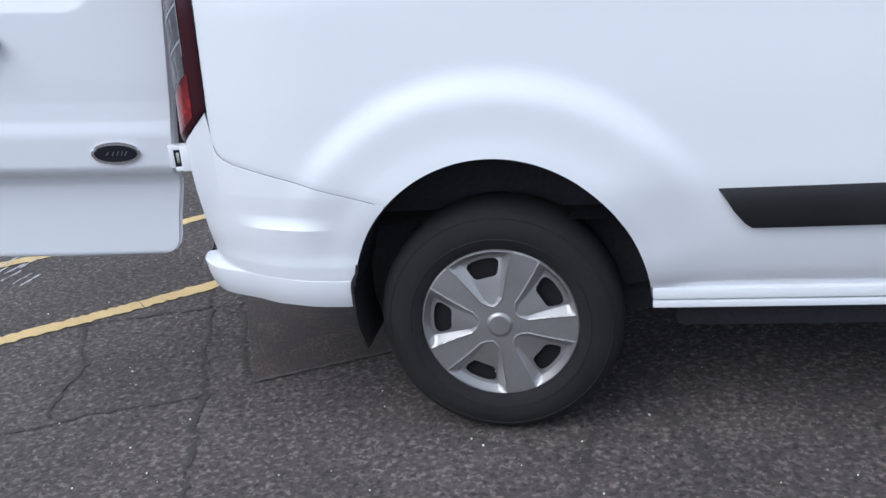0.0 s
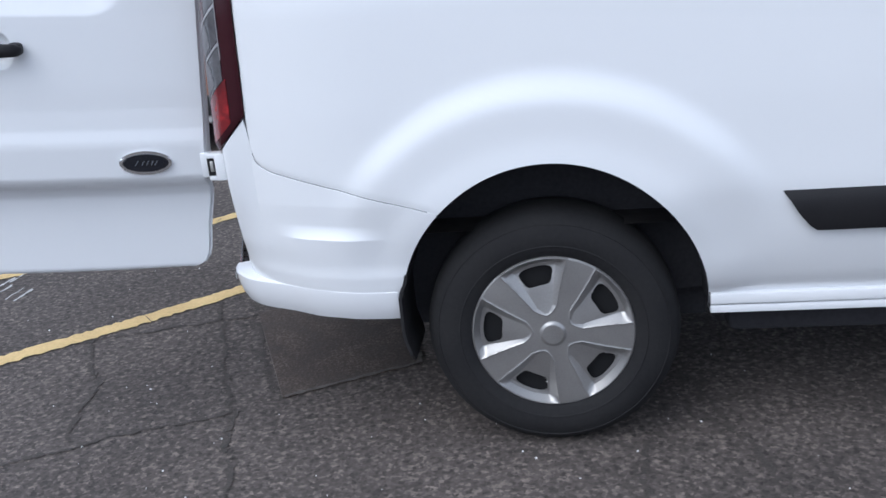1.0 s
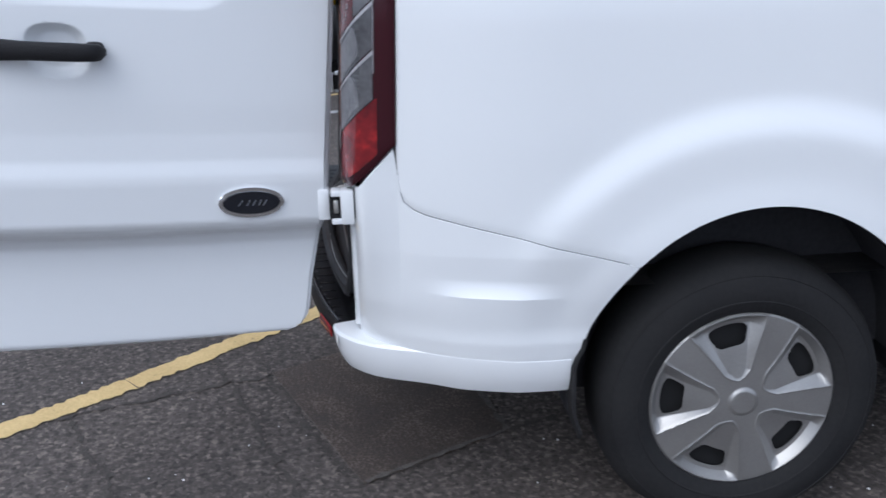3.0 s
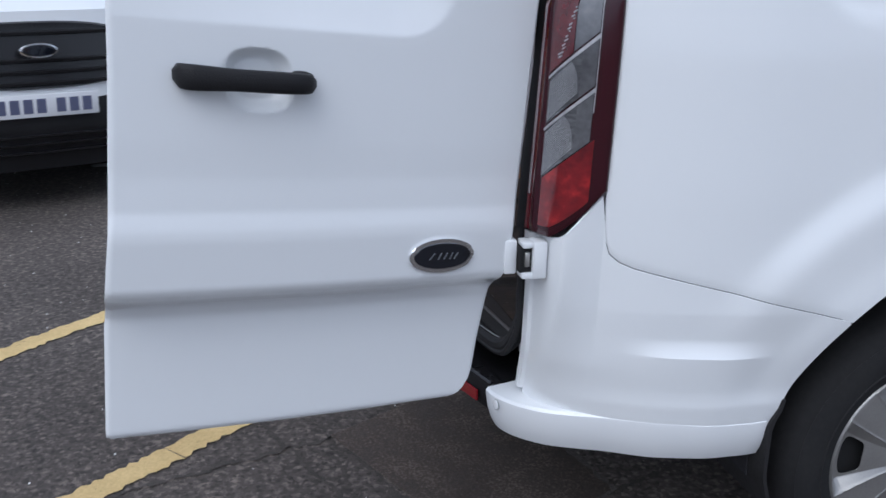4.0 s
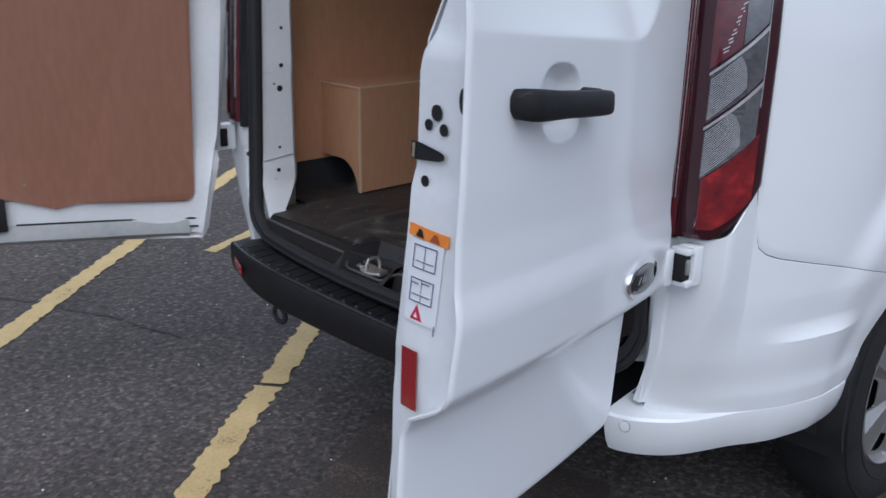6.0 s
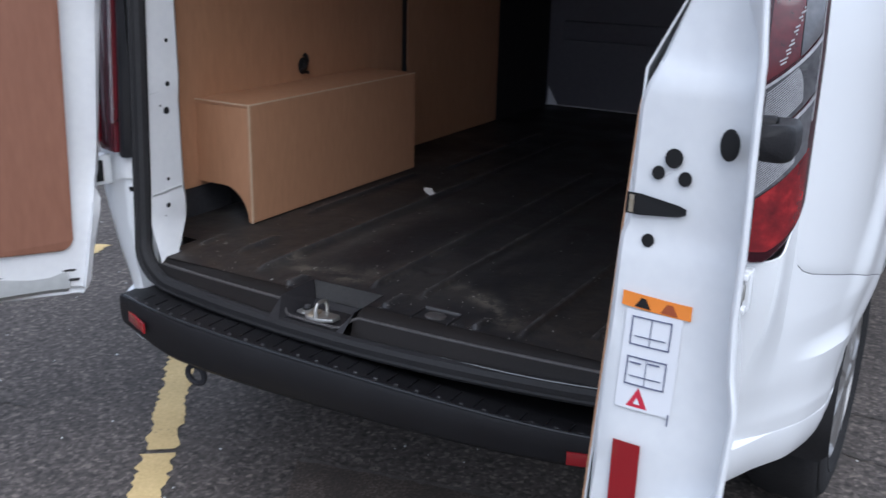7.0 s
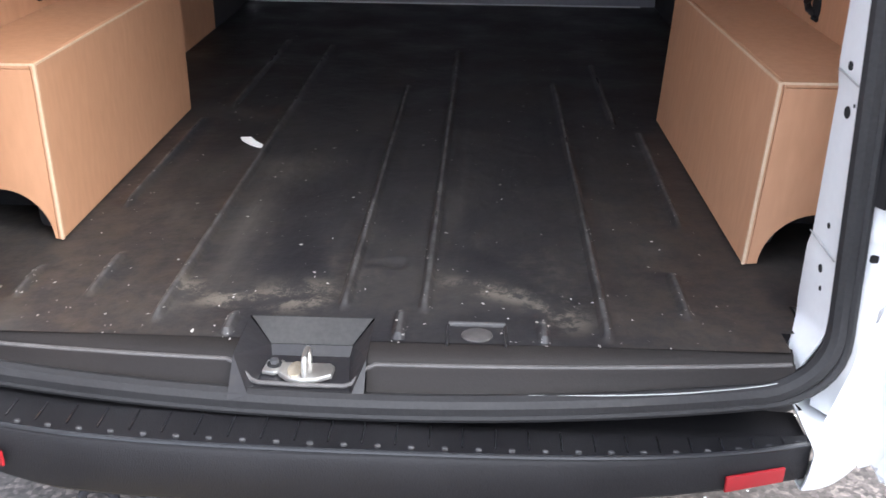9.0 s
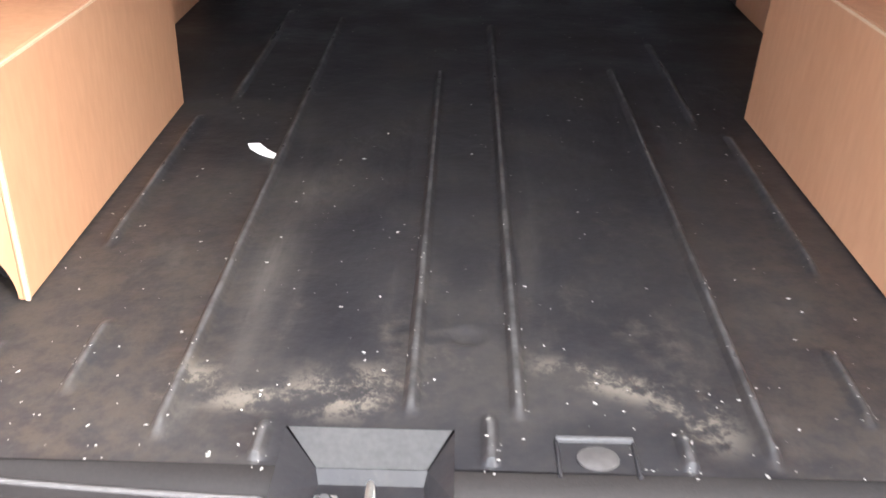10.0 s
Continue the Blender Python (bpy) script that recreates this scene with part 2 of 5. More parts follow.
YELLOW = varied("worn_yellow_paint", [(0.30, (0.13, 0.105, 0.07)), (0.39, (0.55, 0.395, 0.175)), (0.7, (0.73, 0.545, 0.265))], scale=6, fine=110, rough=(0.7, 0.9), bump=0.5, mix=0.45)
WHITEPAINT = varied("worn_white_paint", [(0.35, (0.12, 0.12, 0.12)), (0.5, (0.45, 0.45, 0.45)), (0.7, (0.62, 0.62, 0.61))], scale=9, fine=120, rough=(0.7, 0.9), mix=0.5)
CRUMB = varied("dusty_crumbs", [(0.35, (0.20, 0.19, 0.17)), (0.55, (0.38, 0.37, 0.35)), (0.7, (0.66, 0.65, 0.63))], scale=70, fine=200, rough=(0.8, 0.95))
PAPER = material("paper", (0.75, 0.75, 0.74), 0.8)
ORANGE = material("orange_label", (0.80, 0.24, 0.03), 0.5)
LABEL = material("white_label", (0.74, 0.75, 0.78), 0.45)
INK = material("blue_grey_ink", (0.10, 0.11, 0.19), 0.6)
RUSTMARK = material("rust_brown_ink", (0.33, 0.07, 0.02), 0.5)
REDINK = material("red_ink", (0.55, 0.02, 0.05), 0.5)
SHUTLINE = material("shut_line_grey", (0.10, 0.10, 0.11), 0.7)
HOLE = material("hole_shadow", (0.006, 0.006, 0.007), 0.9)
BADGE = material("badge_dark_enamel", (0.006, 0.008, 0.014), 0.15, 0, 0.8)
GLASS = material("dark_glass", (0.02, 0.025, 0.03), 0.05, 0, 0.0)
LAMPGLASS = varied("headlamp_inside", [(0.35, (0.05, 0.052, 0.056)), (0.65, (0.26, 0.27, 0.29))], scale=14, fine=60, rough=(0.08, 0.2), metal=0.6, coat=1.0)
LAMPBOWL = varied("smoked_lamp_bowl", [(0.35, (0.05, 0.052, 0.056)), (0.62, (0.30, 0.31, 0.33))], scale=30, fine=90, rough=(0.06, 0.15), metal=0.7, coat=1.0)
BUCKLE = material("yellow_plastic", (0.70, 0.45, 0.02), 0.4)
NAVY = varied("dark_blue_paint", [(0.3, (0.005, 0.006, 0.009)), (0.7, (0.009, 0.010, 0.014))], scale=3, fine=40, rough=(0.25, 0.4), coat=0.1)


# ---- mesh helpers ----
def link(name, me, mat, parent=None, label="", smooth=35):
    me.materials.append(mat)
    if smooth:
        me.polygons.foreach_set("use_smooth", [True] * len(me.polygons))
        me.set_sharp_from_angle(angle=radians(smooth))
    ob = new(name, me)
    if parent:
        ob.parent = parent
    if label:
        ob["label"] = label
    return ob


def part(name, bm, mat, parent=None, label="", smooth=35):
    me = bpy.data.meshes.new(name)
    bmesh.ops.recalc_face_normals(bm, faces=bm.faces[:])
    bm.to_mesh(me)
    bm.free()
    return link(name, me, mat, parent, label, smooth)


def part_data(name, verts, faces, mat, parent=None, label="", smooth=35, thick=0.0):
    """From vertices and faces; thick gives a sheet its thickness, inwards."""
    bm = bmesh.new()
    vs = [bm.verts.new(v) for v in verts]
    for f in faces:
        try:
            bm.faces.new([vs[i] for i in f])
        except ValueError:
            pass
    bmesh.ops.remove_doubles(bm, verts=bm.verts[:], dist=1e-5)
    lone = [v for v in bm.verts if not v.link_faces]
    bmesh.ops.delete(bm, geom=lone, context="VERTS")
    bmesh.ops.recalc_face_normals(bm, faces=bm.faces[:])
    if thick:
        bmesh.ops.dissolve_degenerate(bm, dist=1e-5, edges=bm.edges[:])
        bm.normal_update()
        old, rim = bm.faces[:], [e for e in bm.edges if len(e.link_faces) == 1]
        twin = {v: bm.verts.new(v.co - v.normal * thick) for v in bm.verts[:]}
        for f in old:
            bm.faces.new([twin[v] for v in reversed(f.verts)])
        for e in rim:
            a, b = e.verts
            bm.faces.new((a, b, twin[b], twin[a]))
    return part(name, bm, mat, parent, label, smooth)


def empty(name, place=(0, 0, 0), parent=None):
    ob = new(name)
    ob.empty_display_size = 0.1
    if parent:
        ob.parent = parent
    ob.location = place
    return ob


def sheet(rows):
    """Vertices and quads of a grid given as rows of points."""
    w = len(rows[0])
    verts = [p for row in rows for p in row]
    faces = [(j * w + i, j * w + i + 1, (j + 1) * w + i + 1, (j + 1) * w + i) for j in range(len(rows) - 1) for i in range(w - 1)]
    return verts, faces


def block(x0, x1, y0, y1, z0, z1, r=0.0, seg=2):
    bm = bmesh.new()
    bmesh.ops.create_cube(bm, size=1, matrix=Matrix.Translation(((x0 + x1) / 2, (y0 + y1) / 2, (z0 + z1) / 2)) @ Matrix.Diagonal((x1 - x0, y1 - y0, z1 - z0, 1)))
    if r:
        bmesh.ops.bevel(bm, geom=bm.edges[:], offset=r, segments=seg, affect="EDGES", profile=0.5)
    return bm


def prism(outline, lift, r=0.0, m=None):
    """A flat outline of (u, v) raised by lift along w, its rim rounded by r, then moved by m."""
    bm = bmesh.new()
    low = [bm.verts.new((u, v, 0)) for u, v in outline]
    top = [bm.verts.new((u, v, lift)) for u, v in outline]
    n = len(outline)
    bm.faces.new(low[::-1])
    cap = bm.faces.new(top)
    for i in range(n):
        bm.faces.new((low[i], low[(i + 1) % n], top[(i + 1) % n], top[i]))
    if r:
        bmesh.ops.bevel(bm, geom=cap.edges[:], offset=r, segments=2, affect="EDGES", profile=0.5)
    if m is not None:
        bmesh.ops.transform(bm, matrix=m, verts=bm.verts[:])
    return bm


def oval(a, b, n=28, power=2.0):
    out = []
    for i in range(n):
        c, s = math.cos(2 * math.pi * i / n), math.sin(2 * math.pi * i / n)
        out.append((a * math.copysign(abs(c) ** (2 / power), c), b * math.copysign(abs(s) ** (2 / power), s)))
    return out


def tube(path, r, n=8, closed=False, flat=1.0, across=(0, 0, 1)):
    """A round bead along points; flat squeezes it along the across direction."""
    bm = bmesh.new()
    rings = []
    pts = [Vector(p) for p in path]
    for i, p in enumerate(pts):
        a, b = pts[i - 1] if i or closed else p, pts[(i + 1) % len(pts)] if i + 1 < len(pts) or closed else p
        d = (b - a).normalized()
        u = d.cross(Vector(across))
        u = u.normalized() if u.length > 1e-4 else Vector((1, 0, 0))
        v = u.cross(d).normalized()
        rings.append([bm.verts.new(p + u * r * math.cos(2 * math.pi * k / n) + v * r * flat * math.sin(2 * math.pi * k / n)) for k in range(n)])
    for i in range(len(rings) - (0 if closed else 1)):
        a, b = rings[i], rings[(i + 1) % len(rings)]
        for k in range(n):
            bm.faces.new((a[k], a[(k + 1) % n], b[(k + 1) % n], b[k]))
    if not closed:
        bm.faces.new(rings[0]), bm.faces.new(rings[-1])
    return bm


def frame_of(origin, u, v):
    """A pose whose first two axes are u and v (made square)."""
    u, v = Vector(u).normalized(), Vector(v)
    w = u.cross(v).normalized()
    v = w.cross(u)
    return Matrix(((u.x, v.x, w.x, origin[0]), (u.y, v.y, w.y, origin[1]), (u.z, v.z, w.z, origin[2]), (0, 0, 0, 1)))


def smooth01(a, b, x):
    t = np.clip((x - a) / (b - a), 0, 1)
    return float(t * t * (3 - 2 * t))
# ---- ground ----
bm = bmesh.new()
bmesh.ops.create_grid(bm, x_segments=2, y_segments=2, size=400)
ground = tagged(part("ground", bm, ASPHALT, smooth=0), "old coarse dark grey asphalt car park surface", "ground", kind="structure")

rng = random.Random(4)


def ribbon(points, width, z, jag, mat, name, parent=None, step=0.025, lean=0.3):
    """A painted or tarred strip along points, with ragged edges."""
    bm = bmesh.new()
    left, right = [], []
    for a, b in zip(points, points[1:]):
        a, b = Vector(a), Vector(b)
        n = max(2, int((b - a).length / step))
        side = Vector((-(b - a).y, (b - a).x)).normalized()
        for i in range(n if b != Vector(points[-1]) else n + 1):
            p = a.lerp(b, i / n)
            wob = width / 2
            l, r = p + side * (wob + rng.uniform(-jag, jag)), p - side * (wob + rng.uniform(-jag, jag))
            left.append(bm.verts.new((l.x, l.y, z))), right.append(bm.verts.new((r.x, r.y, z)))
    for i in range(len(left) - 1):
        bm.faces.new((left[i], left[i + 1], right[i + 1], right[i]))
    ob = part(name, bm, mat, parent, smooth=0)
    for p in ob.data.polygons:
        if p.normal.z < 0:
            p.flip()
    return ob


def marking(points, width, mat, label):
    return tagged(ribbon(points, width, 0.004, 0.009, mat, "road_marking", step=0.018), label, "road marking", group="painted bay lines", kind="structure")


marking([(1.30, -3.15), (0.30, -2.01), (-0.035, -1.588)], 0.085, YELLOW, "worn yellow painted line on asphalt")
marking([(-0.040, -1.588), (-0.288, -1.30), (-0.50, -1.05), (-0.69, -0.80)], 0.085, YELLOW, "worn yellow painted line with a broken joint")
marking([(-0.70, -0.78), (-1.07, -0.325), (-1.55, 0.32)], 0.085, YELLOW, "worn yellow painted line beside the van")
marking([(0.05, -3.25), (-0.54, -2.54), (-0.72, -2.295), (-1.054, -1.945), (-1.90, -0.98), (-2.44, -0.33), (-3.76, 1.27), (-4.5, 2.2)], 0.085, YELLOW, "long worn yellow painted line on asphalt")
marking([(-2.03, -0.22), (-2.12, 0.0), (-2.28, 0.42)], 0.06, YELLOW, "short faded yellow painted line")
marking([(-3.70, -2.10), (-3.87, -1.72), (-4.08, -1.27), (-4.5, -0.4)], 0.08, WHITEPAINT, "worn white painted bay line")
marking([(-4.55, -1.9), (-4.75, -1.4), (-5.1, -0.5)], 0.07, YELLOW, "faded yellow painted line far off")
for k, (px, py) in enumerate([(-0.50, -2.49), (-0.46, -2.39), (-0.42, -2.31), (-0.55, -2.43), (-0.40, -2.26), (-0.62, -2.40), (-0.66, -2.52)]):
    ribbon([(px, py), (px + 0.13, py - 0.02)], 0.012, 0.0045, 0.006, WHITEPAINT, "chalk_mark", ground)

CRACKS = [
    [(-0.38, -1.43), (-0.024, -1.281), (0.27, -1.18), (0.473, -1.108), (0.63, -1.05), (0.715, -0.997), (0.87, -0.97), (1.05, -0.90), (1.246, -0.839), (1.7, -0.72)],
    [(1.16, -1.90), (0.97, -1.568), (0.846, -1.351), (0.77, -1.14), (0.71, -1.00)],
    [(-0.33, -1.26), (-0.047, -1.16), (0.22, -1.05), (0.475, -0.952), (0.631, -0.864)],
    [(0.631, -0.864), (0.519, -0.686), (0.416, -0.457), (0.3, -0.2)],
    [(0.42, 0.30), (0.584, 0.40), (0.856, 0.47), (0.988, 0.521), (1.195, 0.573), (1.5, 0.70)],
    [(0.87, 0.25), (0.97, 0.225), (1.145, 0.214), (1.26, 0.20)],
    [(0.17, -1.73), (0.39, -1.61), (0.52, -1.53), (0.69, -1.53), (0.86, -1.47)],
    [(0.20, -1.95), (0.15, -1.75), (0.08, -1.50), (0.0, -1.25), (-0.06, -1.05)],
    [(-2.9, -1.5), (-2.2, -1.2), (-1.6, -0.9), (-1.2, -0.8)],
]
for c in CRACKS:
    pts = []
    for a, b in zip(c, c[1:]):
        for i in range(4):
            q = Vector(a).lerp(Vector(b), i / 4)
            pts.append((q.x + rng.uniform(-0.012, 0.012), q.y + rng.uniform(-0.012, 0.012)))
    pts.append(c[-1])
    ribbon(pts, 0.013, 0.003, 0.010, CRACK, "crack", ground, step=0.012)
part("asphalt_patch", prism([(0.632, -0.864), (0.41, -0.45), (-0.35, -0.62), (-0.045, -1.145)], 0.005, 0.002), PATCH, ground, "dark brown patched asphalt under the bumper", smooth=0)
ribbon([(0.624, -0.86), (0.41, -0.455), (0.1, -0.52), (-0.34, -0.618)], 0.014, 0.0062, 0.007, WORN, "patch_edge", ground)

# pale grit lying about
bm = bmesh.new()
for k in range(420):
    px, py = rng.uniform(-4.0, 2.4), rng.uniform(-2.6, 0.9)
    s = rng.uniform(0.0015, 0.0045)
    bmesh.ops.create_icosphere(bm, subdivisions=1, radius=s, matrix=Matrix.Translation((px, py, s * 0.5)) @ Matrix.Diagonal((1, rng.uniform(0.5, 1), 0.6, 1)))
tagged(part("grit", bm, PAPER, smooth=0), "small pale stones scattered on the asphalt", "grit", kind="stuff")

# ---- the van ----
van = tagged(empty("panel_van"), "white panel van with both rear doors open on asphalt", "van")

HW_Z = [0.385, 0.42, 0.46, 0.52, 0.62, 0.72, 0.95, 1.2, 1.5, 1.72, 1.86, 1.93]
HW_X = [0.832, 0.842, 0.872, 0.893, 0.907, 0.918, 0.918, 0.910, 0.886, 0.858, 0.820, 0.740]
ARCH = (0.005, 0.375, 0.399, 0.437)  # centre y, z and half axes


def crease_z(y):
    return 0.633 - 0.02 * (y + 0.69)


def half_width(y, z):
    """Half the van's breadth at a height, with the flare over the rear wheel and the ledge in the rear bumper."""
    w = float(np.interp(z, HW_Z, HW_X))
    dy, dz = y - ARCH[0], z - ARCH[1]
    r, ang = math.hypot(dy, dz), abs(math.degrees(math.atan2(dy, dz)))
    fade = 1 - smooth01(40, 70, ang)
    w += 0.020 * (1 - smooth01(0.578, 0.660, r)) * fade
    w += 0.006 * (1 - smooth01(0.43, 0.50, r)) * (1 - smooth01(80, 105, ang))
    span = smooth01(-0.735, -0.62, y) * (1 - smooth01(-0.53, -0.39, y))
    crease = crease_z(y)
    w += 0.016 * span * (1 - min(1.0, max(0.0, (z - crease) / 0.036))) ** 1.5
    w += 0.015 * (1 - smooth01(0.45, 0.56, z)) * smooth01(-0.26, -0.40, y)
    # blind window pressing in the upper side
    ey, ez = y + 0.41, z - 1.262
    if ey > 0 and ez > 0:
        dist = 0.11 - math.hypot(0.11 - ey, 0.11 - ez) if ey < 0.11 and ez < 0.11 else min(ey, ez)
        w -= 0.009 * smooth01(0.0, 0.03, dist)
    if y > 0.42:
        w -= 0.008 * smooth01(0.42, 0.56, y) * smooth01(0.36, 0.46, z) * (1 - smooth01(0.50, 0.60, z))
    return w


REAR_Y, TURN_Y = -0.848, -0.42


def rear_y(z):
    """The tail leans forward above the hinges."""
    return REAR_Y + 0.055 * max(0.0, z - 0.86)


def end_half(z):
    return float(np.interp(z, [0.48, 0.60, 0.85, 1.3, 1.9], [0.690, 0.722, 0.735, 0.730, 0.65]))


def section(y, z):
    """Half breadth round the rear corner."""
    if y >= TURN_Y:
        return half_width(y, z)
    t = min(1.0, (TURN_Y - y) / (TURN_Y - REAR_Y))
    e = end_half(z)
    w = e + (half_width(y, z) - e) * (1 - t ** 1.8) ** (1 / 1.8)
    if y < -0.755 and z > 0.50:
        # squarer at the very corner
        q = (-0.755 - y) / (-0.755 - REAR_Y)
        t5 = (TURN_Y + 0.755) / (TURN_Y - REAR_Y)
        wide = e + (half_width(-0.755, z) - e) * (1 - t5 ** 1.8) ** (1 / 1.8)
        k = smooth01(0.47, 0.82, z)
        w = w * (1 - k) + (wide - 0.006 * q - (wide - 0.006 - e) * min(1.0, q) ** 14) * k
    return w


def skin(side, y, z, out=0.0):
    """A point of the van's flank; out lifts it off the surface."""
    x = section(y, z)
    if out:
        dx = section(y + 0.004, z) - section(y - 0.004, z)
        n = Vector((0.008, -dx)).normalized()
        x, y = x + n.x * out, y + n.y * out
    return (X0 + side * x, y, z)


def seam_z(y):
    return float(np.interp(y, [-0.757, -0.753, -0.744, -0.727, -0.700, -0.512, -0.287, 0.40], [0.95, 0.864, 0.834, 0.819, 0.808, 0.762, 0.702, 0.385]))


def lamp_edge(z):
    return -0.755 + 0.035 * max(0.0, z - 0.95)


def lamp_foot(y):
    return float(np.interp(y, [-0.90, -0.843, -0.757], [0.854, 0.857, 0.950]))


def in_arch(y, z):
    return ((y - ARCH[0]) / ARCH[2]) ** 2 + ((z - ARCH[1]) / ARCH[3]) ** 2


def to_arch(y, z):
    k = 1 / math.sqrt(max(in_arch(y, z), 1e-6))
    return ARCH[0] + (y - ARCH[0]) * k, ARCH[1] + (z - ARCH[1]) * k


def flank(name, side, grid, label, smooth=40):
    """A body panel from a grid of (y, z, dip), with the wheel arch cut out along its true curve."""
    w = len(grid[0])
    flat = [p for row in grid for p in row]
    inside = [in_arch(p[0], p[1]) < 1 for p in flat]
    pts = []
    for (y, z, dip), cut in zip(flat, inside):
        if cut:
            y, z = to_arch(y, z)
        pts.append(skin(side, y, z, -dip))
    faces = []
    for j in range(len(grid) - 1):
        for i in range(w - 1):
            f = (j * w + i, j * w + i + 1, (j + 1) * w + i + 1, (j + 1) * w + i)
            if not all(inside[k] for k in f):
                faces.append(f)
    return part_data(name, pts, faces, WHITE, van, label, smooth=smooth, thick=0.003)


def upper_panel(side):
    ys = [*np.arange(2.0, 0.62, -0.06), *np.arange(0.62, -0.60, -0.014), *np.arange(-0.60, -0.70, -0.02)]
    lo = [*np.linspace(0, 0.02, 3), *np.linspace(0.04, 1, 66)]
    grid = []
    for v in lo:
        row = []
        for u in ys:
            z0 = seam_z(u)
            z = z0 + (1.86 - z0) * v
            row.append((u, z, 0.0025 * (1 - v / 0.012) if v < 0.012 and u < -0.28 else 0.0))
        for k in range(1, 12):
            z1 = 0.88 + (1.86 - 0.88) * v
            ye = lamp_edge(z1)
            u = -0.70 + (ye + 0.70) * k / 11
            z0 = seam_z(u)
            z = z0 + (1.86 - z0) * v
            row.append((u, z, 0.0025 if k == 11 or v == 0 else 0.0))
        grid.append(row)
    return flank("side_panel", side, grid, "white pressed steel side panel")


def lower_corner(side):
    ys = [*np.arange(-0.27, -0.70, -0.012), *np.arange(-0.70, REAR_Y, -0.0055), REAR_Y]
    grid = []
    for v in [*np.linspace(0, 1, 26), *np.linspace(1.012, 1.2, 14), *np.linspace(1.22, 1.98, 34), 1.99, 2]:
        row = []
        for y in ys:
            top, mid = seam_z(y) if y > -0.757 else lamp_foot(y), crease_z(y)
            z = 0.455 + (mid - 0.455) * v if v <= 1 else mid + (top - mid) * (v - 1)
            row.append((y, z, 0.0025 if v == 2 else 0.0))
        grid.append(row)
    return flank("bumper_corner", side, grid, "white painted rear bumper corner", 16)


def bumper_foot(side):
    """The white step at the bottom of the rear corner, from the wheel arch round to the black middle."""
    ring = []
    for i in range(52):
        a = i / 51
        if a < 0.12:
            y = -0.398 - 0.05 * a / 0.12
            w = section(y, 0.489) - 0.002
        else:
            p = (a - 0.12) / 0.88 * math.pi / 2
            y = -0.448 - 0.464 * math.sin(p) ** 1.25
            w = 0.646 + (section(-0.448, 0.489) - 0.002 - 0.646) * math.cos(p) ** 1.05
            k = smooth01(-0.69, -0.84, y)
            w = (section(max(y, REAR_Y), 0.489) - 0.002) * (1 - k) + w * k
        ring.append((w, y))
    prof = [(-0.075, 0.384), (-0.034, 0.378), (-0.022, 0.382), (-0.012, 0.405), (-0.004, 0.445), (0.001, 0.476), (0.001, 0.483), (-0.004, 0.4885), (-0.09, 0.4985), (-0.17, 0.507)]
    rows = []
    for off, z in prof:
        row = []
        for i, (w, y) in enumerate(ring):
            a, b = ring[max(0, i - 1)], ring[min(len(ring) - 1, i + 1)]
            t = Vector((b[0] - a[0], b[1] - a[1])).normalized()
            n = Vector((-t.y, t.x))
            up = smooth01(0.44, 0.39, z)
            rise = (0.013 - 0.004 * smooth01(-0.60, -0.42, y)) * up + (-0.004 * smooth01(-0.58, -0.90, y) - 0.008 * smooth01(-0.66, -0.42, y)) * (1 - up)
            row.append((X0 + side * (w + n.x * off), y + n.y * off, z + rise))
        rows.append(row)
    ob = part_data("bumper_step", *sheet(rows), WHITE, van, "white painted lower step of the rear bumper", smooth=24, thick=0.003)
    m = frame_of((X0 + side * 0.690, -0.9035, 0.464), (side * 1.0, 0.22, 0), (0, 0.05, 1))
    sensor = part("parking_sensor", prism(oval(0.0105, 0.0105, 20), side * 0.0016, 0.0005, m), WHITE, ob, "round white parking sensor")
    part("ring", prism(oval(0.0122, 0.0122, 20), side * 0.0006, 0, m), INNERGREY, ob)
    return ob


for side in (1, -1):
    upper_panel(side)
    lower_corner(side)
    bumper_foot(side)
    ys = [*np.linspace(-0.7568, -0.740, 16), *np.linspace(-0.735, -0.292, 50)]
    part("panel_gap", tube([skin(side, y, seam_z(y), -0.0020) for y in ys], 0.0011, 6), SHUTLINE, van, "dark shut line over the bumper corner")
    # sill with its seams
    for z0, z1, off in ((0.362, 0.384, 0.0), (0.388, 0.418, 0.004)):
        x1 = 0.842 + off
        b = block(X0 + side * (x1 - 0.05), X0 + side * (x1 + 0.008), 0.406, 2.05, z0, z1, 0.004)
        part("sill_strip", b, WHITE, van, "white sill moulding")
    # black rubbing strip
    rows = []
    for (z, o, s) in [(0.600, 0.0, 0.090), (0.604, 0.010, 0.078), (0.618, 0.013, 0.060), (0.650, 0.014, 0.038), (0.680, 0.013, 0.020), (0.703, 0.005, 0.004), (0.709, 0.0, 0.0)]:
        rows.append([(X0 + side * (0.914 + o), y, z) for y in [0.563 + s + 0.004 * (z < 0.63), 0.70, 0.9, 1.2, 1.6, 1.98]])
    part_data("side_moulding", *sheet(rows), PLASTIC, van, "black plastic side moulding", smooth=25, thick=0.003)
    # wheel arch liner and mud flap
    rows = [[(X0 + side * x, ARCH[0] + (ARCH[2] + 0.004) * math.cos(a), ARCH[1] + (ARCH[3] + 0.004) * math.sin(a)) for a in np.linspace(0.0, math.pi + 0.12, 40)] for x in (0.69, 0.80, 0.842)]
    rim = [(ARCH[0] + (ARCH[2] + 0.004) * math.cos(a), ARCH[1] + (ARCH[3] + 0.004) * math.sin(a)) for a in np.linspace(0.0, math.pi + 0.12, 40)]
    rows.append([(X0 + side * min(0.880, section(y, max(z, 0.40)) - 0.006 if z > 0.43 else 0.846), y, z) for y, z in rim])
